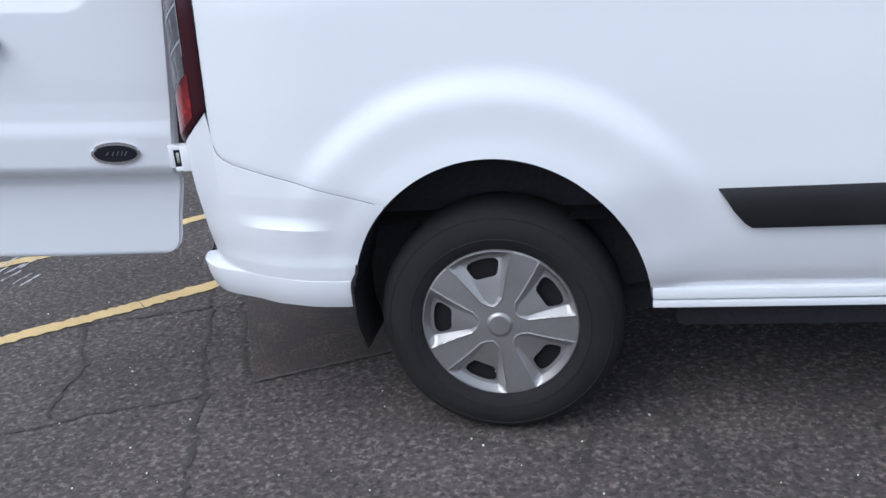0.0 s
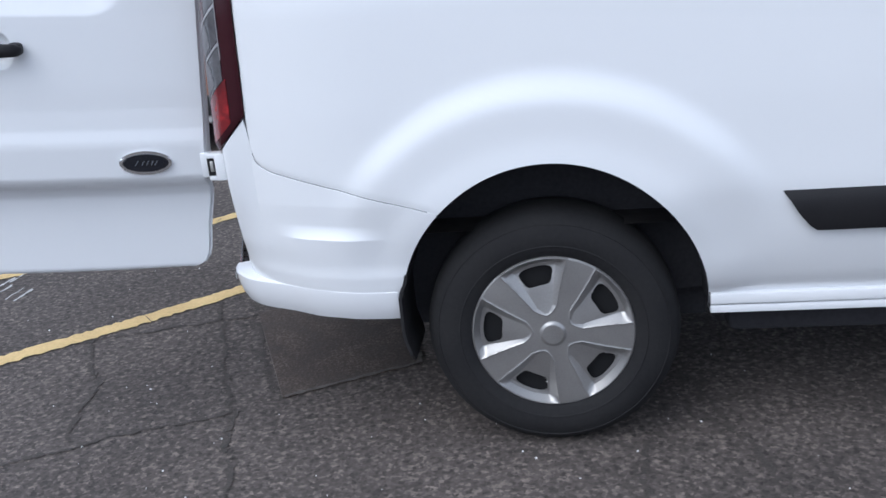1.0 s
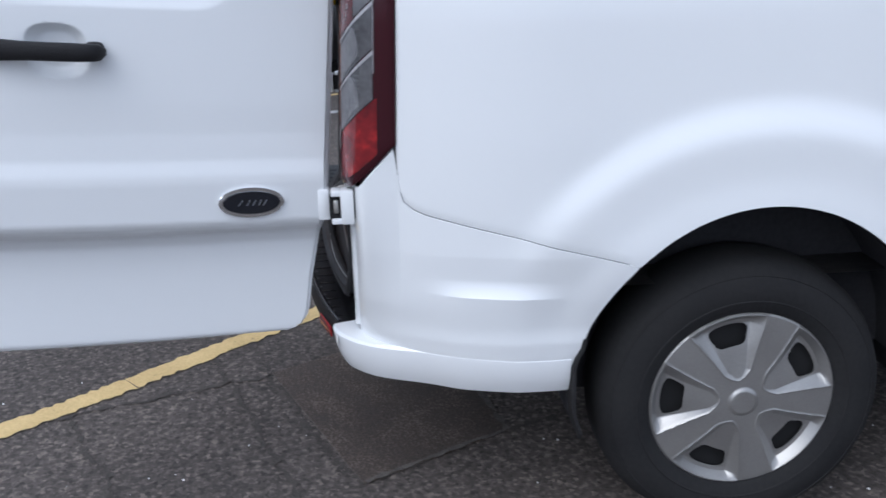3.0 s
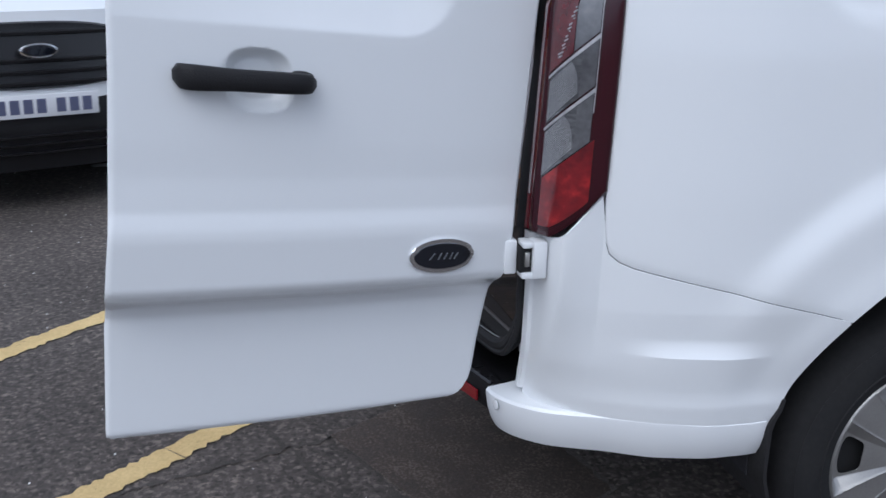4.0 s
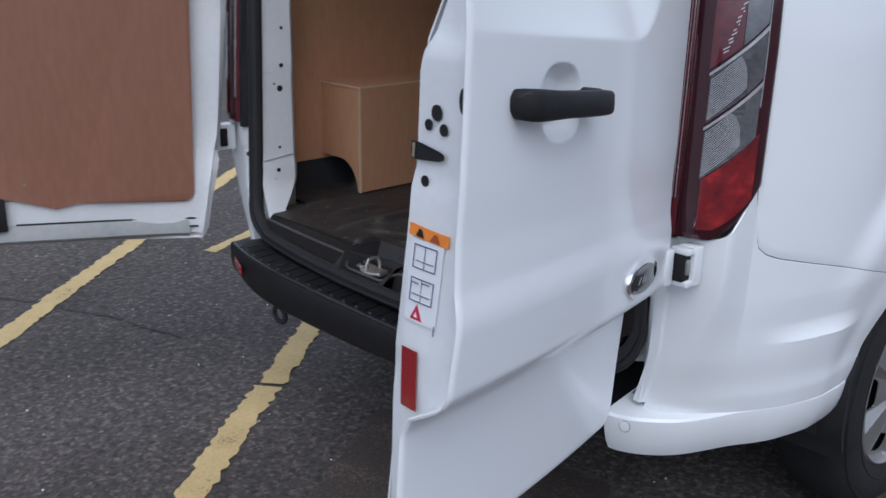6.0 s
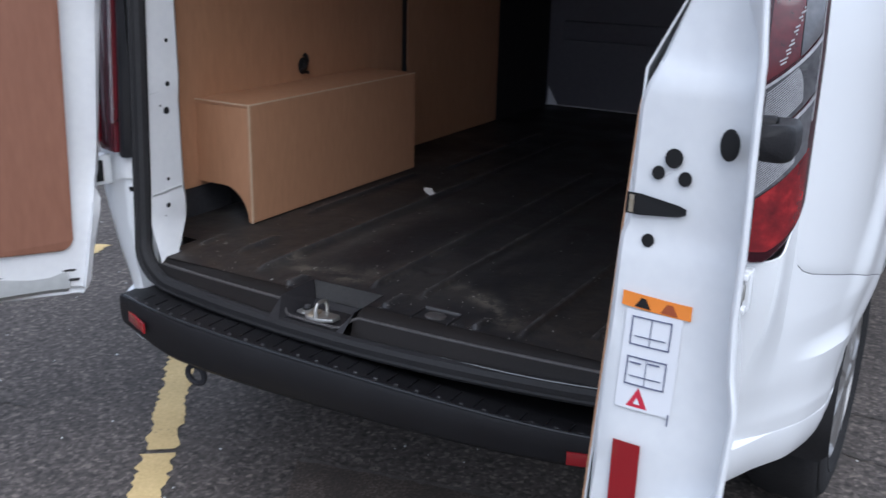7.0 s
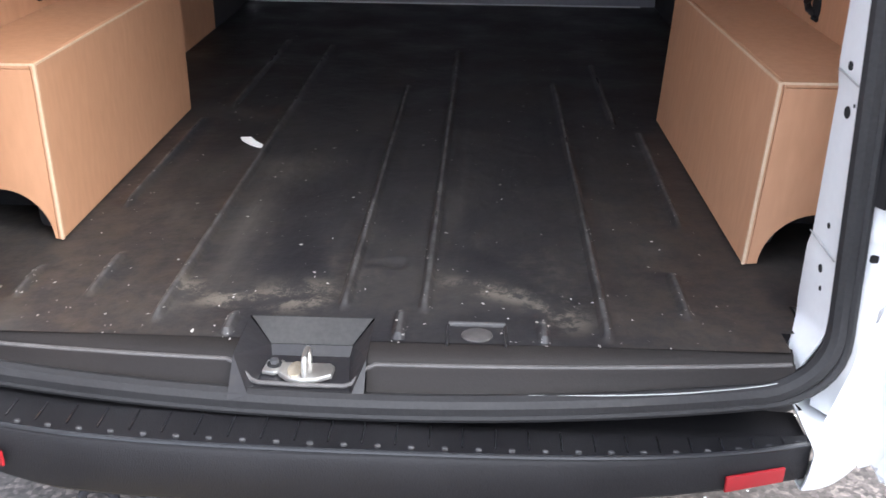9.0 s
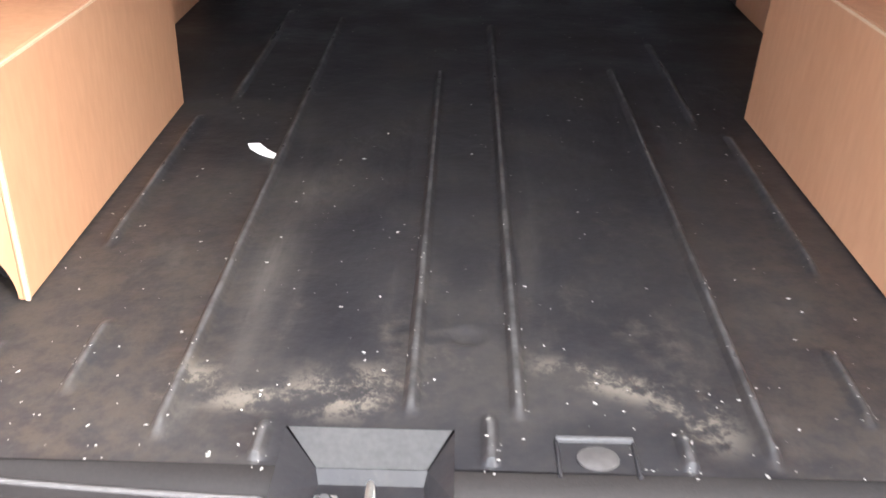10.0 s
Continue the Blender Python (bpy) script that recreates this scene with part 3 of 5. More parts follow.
    part_data("arch_liner", *sheet(rows), LINER, van, "black wheel arch liner", thick=0.003)
    ends = [(ARCH[0] + (ARCH[2] + 0.004) * math.cos(a), ARCH[1] + (ARCH[3] + 0.004) * math.sin(a)) for a in np.linspace(0.0, math.pi + 0.12, 30)]
    part("liner_wall", prism(ends, 0.004, 0, frame_of((X0 + side * 0.690, 0, 0), (0, 1, 0), (0, 0, 1))), LINER, van)
    rows = [[(X0 + side * (x - (0.02 if z < 0.29 and x > 0.8 else 0.0)), -0.396 + 0.022 * smooth01(0.46, 0.52, z) + 0.02 * smooth01(0.36, 0.27, z), z) for z in np.linspace(0.272, 0.525, 12)] for x in (0.70, 0.74, 0.82, 0.895, 0.906)]
    part_data("mud_flap", *sheet(rows), RUBBER, van, "black rubber mud flap", thick=0.008)
part("arch_box", block(X0 - 0.66, X0 + 0.66, -0.42, 0.42, 0.28, 0.58), LINER, van)


# ---- tail lamps ----
def lamp_curve(p, z):
    """Half breadth and y round the lamp's corner, from its outer edge (p 0) to its rear edge (p 1)."""
    ye, yr, e = lamp_edge(z), rear_y(z) + 0.03 * smooth01(1.28, 1.36, z), end_half(z)
    x0, q = section(ye, z), 1 - p
    return q * q * x0 + 2 * p * q * (x0 + 0.004) + p * p * (e + 0.006), q * q * ye + 2 * p * q * (yr - 0.010) + p * p * (yr - 0.018)


def lamp_point(side, p, z, out):
    x, y = lamp_curve(p, z)
    xa, ya = lamp_curve(p + 0.01, z)
    n = Vector((y - ya, xa - x)).normalized()
    return (X0 + side * (x + n.x * out), y + n.y * out, z)


def lamp_piece(name, side, lamp, p0, p1, low, high, out, mat, label="", n=14, m=12, bulge=0.0):
    rows = []
    for j in range(m + 1):
        row = []
        for i in range(n + 1):
            p = p0 + (p1 - p0) * i / n
            z = low(p) + (high(p) - low(p)) * j / m
            edge = min(i, n - i, j, m - j)
            row.append(lamp_point(side, p, z, out + (bulge if edge > 0 else 0.0)))
        rows.append(row)
    return part_data(name, *sheet(rows), mat, lamp, label, smooth=50, thick=0.002)


def lamp_low(p):
    return lamp_foot(lamp_curve(p, 0.95)[1]) + 0.004


def tail_lamp(side):
    lamp = lamp_piece("tail_lamp", side, van, 0.0, 1.0, lamp_low, lambda p: 1.62, 0.002, DARKRED, "tall red and clear tail lamp", n=22, m=60, bulge=0.005)
    rows = []
    for z in np.linspace(0.860, 1.60, 26):
        x, y = lamp_curve(1.0, z)
        rows.append([(X0 + side * (x + dx), y + dy, z) for dx, dy in ((0.002, -0.001), (-0.004, -0.004), (-0.014, -0.006), (-0.020, 0.004))])
    part_data("lamp_return", *sheet(rows), MIDRED, lamp, "red rear edge of the lamp", smooth=50, thick=0.002)
    for dx in (-0.005, -0.011):
        part("lens_line", tube([(X0 + side * (lamp_curve(1.0, z)[0] + dx), lamp_curve(1.0, z)[1] - 0.0052, z) for z in np.linspace(0.93, 1.58, 16)], 0.0009, 6), SATIN, lamp, "pale line in the lens")
    slope = lambda p: 0.076 * (p - 0.25) / 0.55
    a = lambda p: 1.048 - slope(p)
    b = lambda p: 1.148 - slope(p)
    c = lambda p: 1.242 - slope(p)
    d = lambda p: 1.352 - slope(p)
    lamp_piece("brake_lens", side, lamp, 0.20, 0.79, lambda p: lamp_low(p) + 0.02, lambda p: a(p) - 0.003, 0.009, REDLENS, "bright red lower lens")
    for low, high in ((a, b), (b, c)):
        seg = lamp_piece("clear_lens", side, lamp, 0.42, 0.81, low, lambda p: high(p) - 0.012, 0.009, CLEAR, "clear ribbed lens")
        lamp_piece("smoked_lens", side, lamp, 0.25, 0.42, low, lambda p: high(p) - 0.012, 0.009, SMOKED, "smoked grey lens")
        lamp_piece("divider", side, lamp, 0.24, 0.82, lambda p: high(p) - 0.012, lambda p: high(p) - 0.004 - 0.003 * (p - 0.24) / 0.58, 0.011, SATIN, "silver divider", n=12, m=3)
        # fine slanted ribs filling the lower inner half of the segment
        for k in range(22):
            z0 = low(0.80) + 0.004 + k * 0.0042
            reach = 0.06 + 0.30 * math.sqrt(max(0.0, 1 - (k / 22) ** 2))
            line = lambda p: z0 + 0.16 * (0.80 - p)
            if line(0.80 - reach) > high(0.80 - reach) - 0.014:
                continue
            lamp_piece("lens_rib", side, lamp, 0.80 - reach, 0.80, lambda p: line(p), lambda p: line(p) + 0.0016, 0.0105, SATIN, n=5, m=1)
    lamp_piece("divider", side, lamp, 0.235, 0.243, lambda p: a(p) + 0.05, lambda p: 1.40, 0.0105, SATIN, "thin silver edge", n=2, m=20)
    lamp_piece("smoked_lens", side, lamp, 0.25, 0.52, c, lambda p: 1.50, 0.009, SMOKED, "smoked grey lens")
    lamp_piece("upper_lens", side, lamp, 0.53, 0.83, c, lambda p: 1.56, 0.009, MIDRED, "red upper lens")
    # broken glints in the upper lens
    for k in range(13):
        z, w = c(0.66) + 0.006 + k * 0.0060, 0.030 + 0.018 * math.sin(k * 1.9) + 0.02 * (k < 4)
        p0 = 0.665 - 0.012 * k + 0.01 * math.sin(k * 2.7)
        lamp_piece("glint_bar", side, lamp, p0, p0 + w, lambda p: z - 0.10 * (p - 0.7), lambda p: z - 0.10 * (p - 0.7) + 0.0026, 0.0105, SATIN, n=3, m=1)
    return lamp


for side in (1, -1):
    tail_lamp(side)


# ---- rear frame: pillars, seal, sill and bumper ----
def opening(inset=0.0, y=-0.838, n=8):
    """The outline of the rear opening, up one side, over and down the other, then back along the sill."""
    hw, top, low, r = 0.673 - inset, 1.80 - inset, 0.553 + inset, 0.105
    pts = []
    for cx, cz, a0 in ((hw - r, low + r, -90), (hw - r - 0.05, top - r, 0), (-(hw - r - 0.05), top - r, 90), (-(hw - r), low + r, 180)):
        for i in range(n + 1):
            a = radians(a0 + 90 * i / n)
            pts.append((X0 + cx + r * math.cos(a), cz + r * math.sin(a)))
    for x in np.linspace(-(hw - r), hw - r, 18)[1:-1]:
        pts.append((X0 + x, low))
    out = []
    for x, z in pts:
        bow = (0.022 + 0.070 * max(0.0, 1 - ((x - X0) / 0.62) ** 2)) * (1 - smooth01(0.555, 0.72, z))
        out.append((x, y - bow, z))
    return out


part("door_seal", tube(opening(), 0.0175, 10, True, 1.0, (0, 1, 0)), RUBBER, van, "black rubber door seal round the rear opening")
part("door_seal", tube(opening(-0.012, -0.848), 0.008, 8, True, 1.0, (0, 1, 0)), RUBBER, van, "thin outer lip of black rubber seal")
for side in (1, -1):
    # outer face of the pillar: black above the hinge, white below it
    for name, mat, zs, lab in (("pillar_cover", PLASTIC, np.linspace(0.852, 1.80, 14), "black plastic pillar cover"),
                               ("rear_pillar", WHITE, np.linspace(0.500, 0.795, 14), "white painted rear pillar"),
                               ("pillar_cap", INNER, np.linspace(0.797, 0.850, 5), "grey moulded pillar cap")):
        rows = []
        for z in zs:
            e = end_half(z)
            o = 0.684
            lift = 0.006 if mat == INNER else 0.012 if mat == PLASTIC else 0.0
            rows.append([(X0 + side * (e + 0.001), REAR_Y + 0.001, z), (X0 + side * (e - 0.004), REAR_Y - 0.007 - lift, z), (X0 + side * (e - 0.022), REAR_Y - 0.010 - lift, z), (X0 + side * ((e + o) / 2 - 0.004), REAR_Y - 0.008 - lift, z),
                         (X0 + side * (o + 0.006), REAR_Y - 0.004 - lift, z), (X0 + side * (o - 0.004), REAR_Y + 0.010 - lift, z), (X0 + side * (o - 0.02), REAR_Y + 0.034, z)])
        if mat == PLASTIC:
            rows = [[(X0 + side * (end_half(z) + 0.001), rear_y(z) + 0.001, z), (X0 + side * (end_half(z) - 0.004), rear_y(z) - 0.008, z), (X0 + side * (end_half(z) - 0.022), rear_y(z) - 0.020, z),
                     (X0 + side * 0.700, rear_y(z) - 0.028, z), (X0 + side * 0.688, rear_y(z) - 0.028, z), (X0 + side * 0.676, REAR_Y - 0.006, z)] for z in zs]
        pp = part_data(name, *sheet(rows), mat, van, lab, smooth=40, thick=0.003)
        if name == "rear_pillar":
            part("fixing_hole", prism(oval(0.006, 0.006, 12, 4), 0.003, 0, frame_of((X0 + side * 0.698, REAR_Y - 0.0055, 0.770), (1, 0, 0), (0, 0, 1))), HOLE, pp, "small square hole")
    # inner face of the pillar, with its pressings and holes
    rows = []
    for z in [*np.linspace(0.552, 0.70, 14), *np.linspace(0.712, 1.80, 50)]:
        cut = 1 - smooth01(0.565, 0.70 if side < 0 else 0.645, z)
        flat = 0.0 if side < 0 else 0.006
        low, back = 0.030 * cut, 0.070 * cut
        step = 0.005 * (smooth01(0.750, 0.756, z) - smooth01(0.997, 1.003, z))
        rows.append([(X0 + side * (0.660 - low), -0.836, z), (X0 + side * (0.653 + flat - low + step), -0.824, z), (X0 + side * (0.648 + flat - low + step), -0.775 - back * 0.55, z),
                     (X0 + side * (0.645 + flat - low + step), -0.735 - back, z), (X0 + side * (0.652 - low * 0.5 + step), -0.724 - back, z), (X0 + side * 0.712, -0.690, z), (X0 + side * 0.815, -0.685, z)])
    pil = part_data("inner_pillar", *sheet(rows), INNER, van, "bare painted inner pillar with small holes", smooth=30, thick=0.003)
    for z in (0.753, 1.0):
        part("pillar_seam", tube([(X0 + side * 0.6535, -0.829, z), (X0 + side * 0.6505, -0.80, z + 0.003), (X0 + side * 0.647, -0.765, z + 0.008), (X0 + side * 0.6455, -0.738, z + 0.010)], 0.0016, 6), INNERGREY, pil, "lapped seam")
    for y, z, r in ((-0.763, 1.124, 0.005), (-0.767, 1.021, 0.0065), (-0.788, 0.970, 0.003), (-0.771, 0.956, 0.009), (-0.778, 0.787, 0.0045), (-0.787, 0.722, 0.0065), (-0.797, 0.694, 0.004), (-0.765, 1.24, 0.006)):
        x = 0.6495 - (y + 0.765) * 0.11 + (0.005 if 0.753 < z < 1.0 else 0.0)
        part("fixing_hole", prism(oval(r, r, 14), 0.002, 0, frame_of((X0 + side * x - (0.0005 if side > 0 else -0.004), y, z), (-side * 0.11, 1, 0), (0, 0, 1))), HOLE, pil)

# header over the doors, and roof
part("rear_header", block(X0 - 0.70, X0 + 0.70, -0.885, -0.80, 1.80, 1.93, 0.02), WHITE, van, "white rear header")
sect = [(-0.822, 1.856), (-0.80, 1.90), (-0.70, 1.945), (-0.35, 1.968), (0, 1.973), (0.35, 1.968), (0.70, 1.945), (0.80, 1.90), (0.822, 1.856)]
rows = []
for y in [-0.885, -0.86, -0.70, 0, 0.7, 1.4, 2.0]:
    dip = 0.03 if y < -0.87 else 0.0
    k = 0.86 if y < -0.80 else 1.0
    rows.append([(X0 + x * k, y, z - dip) for x, z in sect])
part_data("roof", *sheet(rows), WHITE, van, "white ribbed steel roof", thick=0.003)

# black bumper middle
prof = [(-0.80, 0.518), (-0.885, 0.522), (-0.925, 0.528), (-0.945, 0.534), (-1.012, 0.533), (-1.022, 0.536), (-1.034, 0.532), (-1.039, 0.522), (-1.039, 0.475), (-1.030, 0.440), (-1.008, 0.422), (-0.90, 0.412)]


BOW = np.polyfit([-0.61, -0.45, -0.30, -0.10, 0.08, 0.28, 0.49, 0.68], [0.084, 0.042, 0.021, 0.018, 0.026, 0.041, 0.080, 0.136], 4)
SAG = np.polyfit([-0.61, -0.45, -0.30, -0.10, 0.08, 0.28, 0.49, 0.68], [0.0, 0.0, 0.002, 0.006, 0.012, 0.024, 0.039, 0.049], 4)


def back(x, y):
    """The bumper's depth is squeezed towards its corners."""
    return y if y > -0.85 else -0.85 + (y + 0.85) * (1 - float(np.polyval(BOW, x)) / 0.189)


def sag(x):
    """The tread falls away towards one corner."""
    return float(np.polyval(SAG, x))


rows = []
for y, z in prof:
    row = []
    for x in np.linspace(X0 - 0.657, X0 + 0.646, 41):
        foot = 0.412 + 0.03 * smooth01(0.45, 0.66, X0 - x)
        row.append((x, back(x, y), foot + (z - 0.412) / 0.124 * (0.536 - sag(x) - foot)))
    rows.append(row)
bumper = part_data("rear_bumper", *sheet(rows), PLASTIC, van, "black textured plastic rear bumper with step tread", smooth=30, thick=0.004)
for k in range(27):
    x = -0.559 + k * 0.0474
    part("tread_stud", prism(oval(0.0048, 0.0034, 10), 0.004, 0.0015, pose(x, back(x, -1.008), 0.5335 - sag(x))), STUD, bumper)
    if k < 26:
        part("tread_groove", block(x + 0.023, x + 0.0255, back(x, -1.000), back(x, -0.945), 0.532 - sag(x + 0.024), 0.5360 - sag(x + 0.024)), GLOSSY, bumper)
part("tread_edge", tube([(x, back(x, -1.0255), 0.5350 - sag(x)) for x in np.linspace(X0 - 0.64, X0 + 0.636, 41)], 0.0045, 8), GLOSSY, bumper, "glossy worn edge of the step")
for s in (1, -1):
    rx = X0 + s * (0.568 if s < 0 else 0.558)
    m = frame_of((rx, back(rx, -1.0395) - 0.002, 0.492 if s < 0 else 0.445), (1, (0.42 if s < 0 else 0.31) * s, 0), (0, 0, 1))
    part("reflector", prism([(-0.048, -0.013), (0.048, -0.012), (0.048, 0.013), (-0.048, 0.014)], 0.0045, 0.002, m), REFLECT, bumper, "red rectangular reflector")
part("underbody", block(X0 - 0.62, X0 + 0.62, -0.84, 0.46, 0.37, 0.465, 0.02), LINER, van, "dark underbody")
part("underbody", block(X0 - 0.76, X0 + 0.76, 0.463, 3.3, 0.26, 0.50, 0.03), LINER, van, "dark underbody")
# towing eye
m = frame_of((-0.372, -0.955, 0.384), (1, 0, 0), (0, 0, 1))
part("tow_eye", tube([m @ Vector((0.026 * math.cos(a), 0.022 * math.sin(a), 0)) for a in np.linspace(0, 2 * math.pi, 20)[:-1]], 0.007, 8, True, 1, (0, 1, 0)), LINER, van, "black steel towing eye")
part("eye_bracket", block(-0.387, -0.357, -0.965, -0.90, 0.402, 0.42, 0.004), LINER, van)

RX0, RX1 = -0.166, 0.032  # the latch recess


def sill_piece(xs):
    rows = []
    for y, z in [(-0.838, 0.6052), (-0.848, 0.600), (-0.857, 0.5905), (-0.860, 0.5925), (-0.864, 0.5925), (-0.868, 0.586), (-0.874, 0.562), (-0.890, 0.548)]:
        rows.append([(x, y + 0.012 - 0.034 * max(0.0, 1 - ((x - X0) / 0.62) ** 2) * (0.4 if y > -0.84 else 1.0), z) for x in xs])
    return part_data("sill_trim", *sheet(rows), SILL, van, "black scuffed sill trim", smooth=50, thick=0.002)


sill_piece(np.linspace(X0 - 0.618, RX0, 20))
sill_piece(np.linspace(RX1, X0 + 0.618, 26))
# recess: floor, slanted walls and the pale slanted front
bm = bmesh.new()


def quad(bm, *pts):
    return bm.faces.new([bm.verts.new(p) for p in pts])


BX0, BX1 = -0.126, 0.002
quad(bm, (BX0 + 0.004, -0.826, 0.569), (BX1 - 0.004, -0.826, 0.569), (BX1 + 0.01, -0.935, 0.566), (BX0 - 0.01, -0.935, 0.566))
quad(bm, (RX0, -0.770, 0.606), (BX0, -0.812, 0.581), (BX0 + 0.004, -0.826, 0.569), (BX0 - 0.01, -0.935, 0.566), (RX0, -0.885, 0.604))
quad(bm, (BX0, -0.812, 0.581), (BX1, -0.812, 0.581), (BX1 - 0.004, -0.826, 0.569), (BX0 + 0.004, -0.826, 0.569))
quad(bm, (RX0, -0.885, 0.604), (BX0 - 0.01, -0.935, 0.566), (RX0, -0.94, 0.56))
quad(bm, (RX1, -0.770, 0.606), (RX1, -0.885, 0.604), (BX1 + 0.01, -0.935, 0.566), (BX1 - 0.004, -0.826, 0.569), (BX1, -0.812, 0.581))
quad(bm, (RX1, -0.885, 0.604), (RX1, -0.94, 0.56), (BX1 + 0.01, -0.935, 0.566))
bmesh.ops.remove_doubles(bm, verts=bm.verts[:], dist=1e-4)
recess = part("latch_recess", bm, FLOOR, van, "black recess for the door latch", smooth=0)
BEADWEARLIT = varied("rubbed_bead_highlight", [(0.3, (0.050, 0.046, 0.045)), (0.7, (0.105, 0.098, 0.096))], scale=9, fine=90, rough=(0.35, 0.5), mix=0.4)
GREYPL = varied("mottled_grey_plastic", [(0.3, (0.060, 0.059, 0.060)), (0.7, (0.095, 0.093, 0.094))], scale=14, fine=140, rough=(0.5, 0.7), mix=0.5)
# sloping face in a paler grey than the rest of the recess
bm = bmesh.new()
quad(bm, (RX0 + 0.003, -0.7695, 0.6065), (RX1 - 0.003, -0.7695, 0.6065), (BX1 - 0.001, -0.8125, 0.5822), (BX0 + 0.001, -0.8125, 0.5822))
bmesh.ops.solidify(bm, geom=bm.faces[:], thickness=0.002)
part("recess_ramp", bm, GREYPL, recess, "pale grey sloping face")
out = [(-0.040, 0.020), (0.034, 0.020), (0.042, 0.012), (0.040, -0.012), (0.020, -0.024), (-0.004, -0.028), (-0.026, -0.022), (-0.040, -0.008)]
part("striker_plate", prism(out, 0.008, 0.003, pose(-0.060, -0.880, 0.571)), STEEL, recess, "bare steel striker plate")
part("plate_tab", prism([(-0.013, 0.016), (0.013, 0.016), (0.016, -0.010), (0.002, -0.020), (-0.016, -0.016)], 0.006, 0.002, pose(-0.110, -0.866, 0.570)), STEEL, recess, "bent steel tab")
part("striker_loop", tube([(-0.058, -0.902, 0.576), (-0.058, -0.902, 0.596), (-0.058, -0.896, 0.607), (-0.058, -0.880, 0.609), (-0.058, -0.866, 0.606), (-0.058, -0.860, 0.594), (-0.058, -0.860, 0.576)], 0.0045, 8), STEEL, recess, "steel striker loop")
part("striker_rib", prism(oval(0.012, 0.022, 20), 0.003, 0.002, pose(-0.075, -0.882, 0.578)), WORNSTEEL, recess, "rust-stained pressing")
part("bolt_washer", prism(oval(0.0115, 0.0115, 20), 0.003, 0.001, pose(-0.110, -0.864, 0.5755)), HOLE, recess, "black washer")
part("bolt_head", prism(oval(0.0070, 0.0070, 6), 0.007, 0.001, pose(-0.110, -0.864, 0.578)), STUD, recess, "dark bolt head")

# worn raised bead along the sill, coloured paler for light on its lip, stepping down round the recess, and the rubbed
# paint edge by the seal
def bead_y(x):
    return -0.850 - 0.034 * max(0.0, 1 - ((x - X0) / 0.62) ** 2)


path = [(x, bead_y(x), 0.5925) for x in np.linspace(X0 - 0.612, RX0 - 0.012, 18)]
path += [(RX0 + 0.004, -0.884, 0.588), (-0.137, -0.904, 0.573), (-0.125, -0.908, 0.571), (-0.06, -0.911, 0.5705), (0.0, -0.911, 0.571), (0.012, -0.907, 0.573), (RX1 - 0.002, -0.890, 0.588)]
path += [(x, bead_y(x), 0.5925) for x in np.linspace(RX1 + 0.012, X0 + 0.612, 22)]
part("sill_bead", tube(path, 0.0036, 8), BEADWEARLIT, van, "scuffed grey bead along the sill with its highlight painted in")
xs = np.linspace(0.27, 0.668, 16)
part("rubbed_edge", tube([(x, float(np.interp(x, [0.27, 0.306, 0.405, 0.488, 0.573, 0.668], [-0.919, -0.918, -0.911, -0.902, -0.885, -0.862])), 0.5695 + 0.004 * smooth01(0.6, 0.67, x)) for x in xs], 0.0009, 6), INNERGREY, van, "thin edge rubbed to bright paint")

# floor sheet with its pressed ribs, and the recess cut out
RIBS = [(-0.518, -0.316, 0.258, 0.010), (-0.446, -0.71, -0.556, 0.009), (-0.312, -0.785, 1.08, 0.012), (-0.190, -0.854, -0.765, 0.011), (-0.022, -0.730, 0.60, 0.012), (0.073, -0.850, -0.748, 0.011),
        (0.108, -0.735, 1.03, 0.012), (0.295, -0.851, -0.774, 0.011), (0.392, -0.810, 0.64, 0.012), (0.575, -0.360, 0.20, 0.010), (0.525, -0.735, -0.587, 0.009), (-0.470, 0.37, 1.15, 0.010), (0.52, 0.28, 0.87, 0.010),
        (-0.565, -0.72, -0.62, 0.009)]
RECTS = ((X0 - 0.614, RX0, -0.838, -0.78), (RX1, X0 + 0.614, -0.838, -0.78), (X0 - 0.65, RX0, -0.78, -0.69), (RX1, X0 + 0.65, -0.78, -0.69), (RX0, RX1, -0.768, -0.69), (X0 - 0.815, X0 + 0.815, -0.69, 1.86))


def rib_rise(x, y):
    """Height of the pressed ribs over the floor, and how much of it is crown."""
    rise_, crown = 0.0, 0.0
    for rx, y0, y1, high in RIBS:
        d = abs(x - rx)
        if d < 0.016 and y0 - 0.02 < y < y1 + 0.02:
            end = smooth01(-0.018, 0.020, min(y - y0, y1 - y))
            if high * (1 - smooth01(0.002, 0.0125, d)) * end > rise_:
                rise_ = high * (1 - smooth01(0.002, 0.0125, d)) * end
                crown = (1 - smooth01(0.001, 0.0065, d)) * end
    # low broad platforms pressed between the ribs, and a dished plug
    rise_ += 0.003 * smooth01(-0.285, -0.255, x) * (1 - smooth01(-0.075, -0.045, x)) * smooth01(-0.74, -0.68, y)
    rise_ += 0.003 * smooth01(0.145, 0.175, x) * (1 - smooth01(0.325, 0.355, x)) * smooth01(-0.74, -0.68, y)
    hole = math.hypot(x - 0.046, y + 0.568)
    rise_ -= 0.004 * (1 - smooth01(0.014, 0.022, hole)) - 0.002 * math.exp(-((hole - 0.030) / 0.008) ** 2)
    return rise_, crown


def cuts(fixed, step, lo, hi):
    vals = sorted(set(round(float(v), 4) for v in fixed if lo <= v <= hi))
    out = []
    for p, q in zip(vals, vals[1:]):
        n = max(1, math.ceil((q - p) / step))
        out += [p + (q - p) * i / n for i in range(n)]
    return out + vals[-1:]


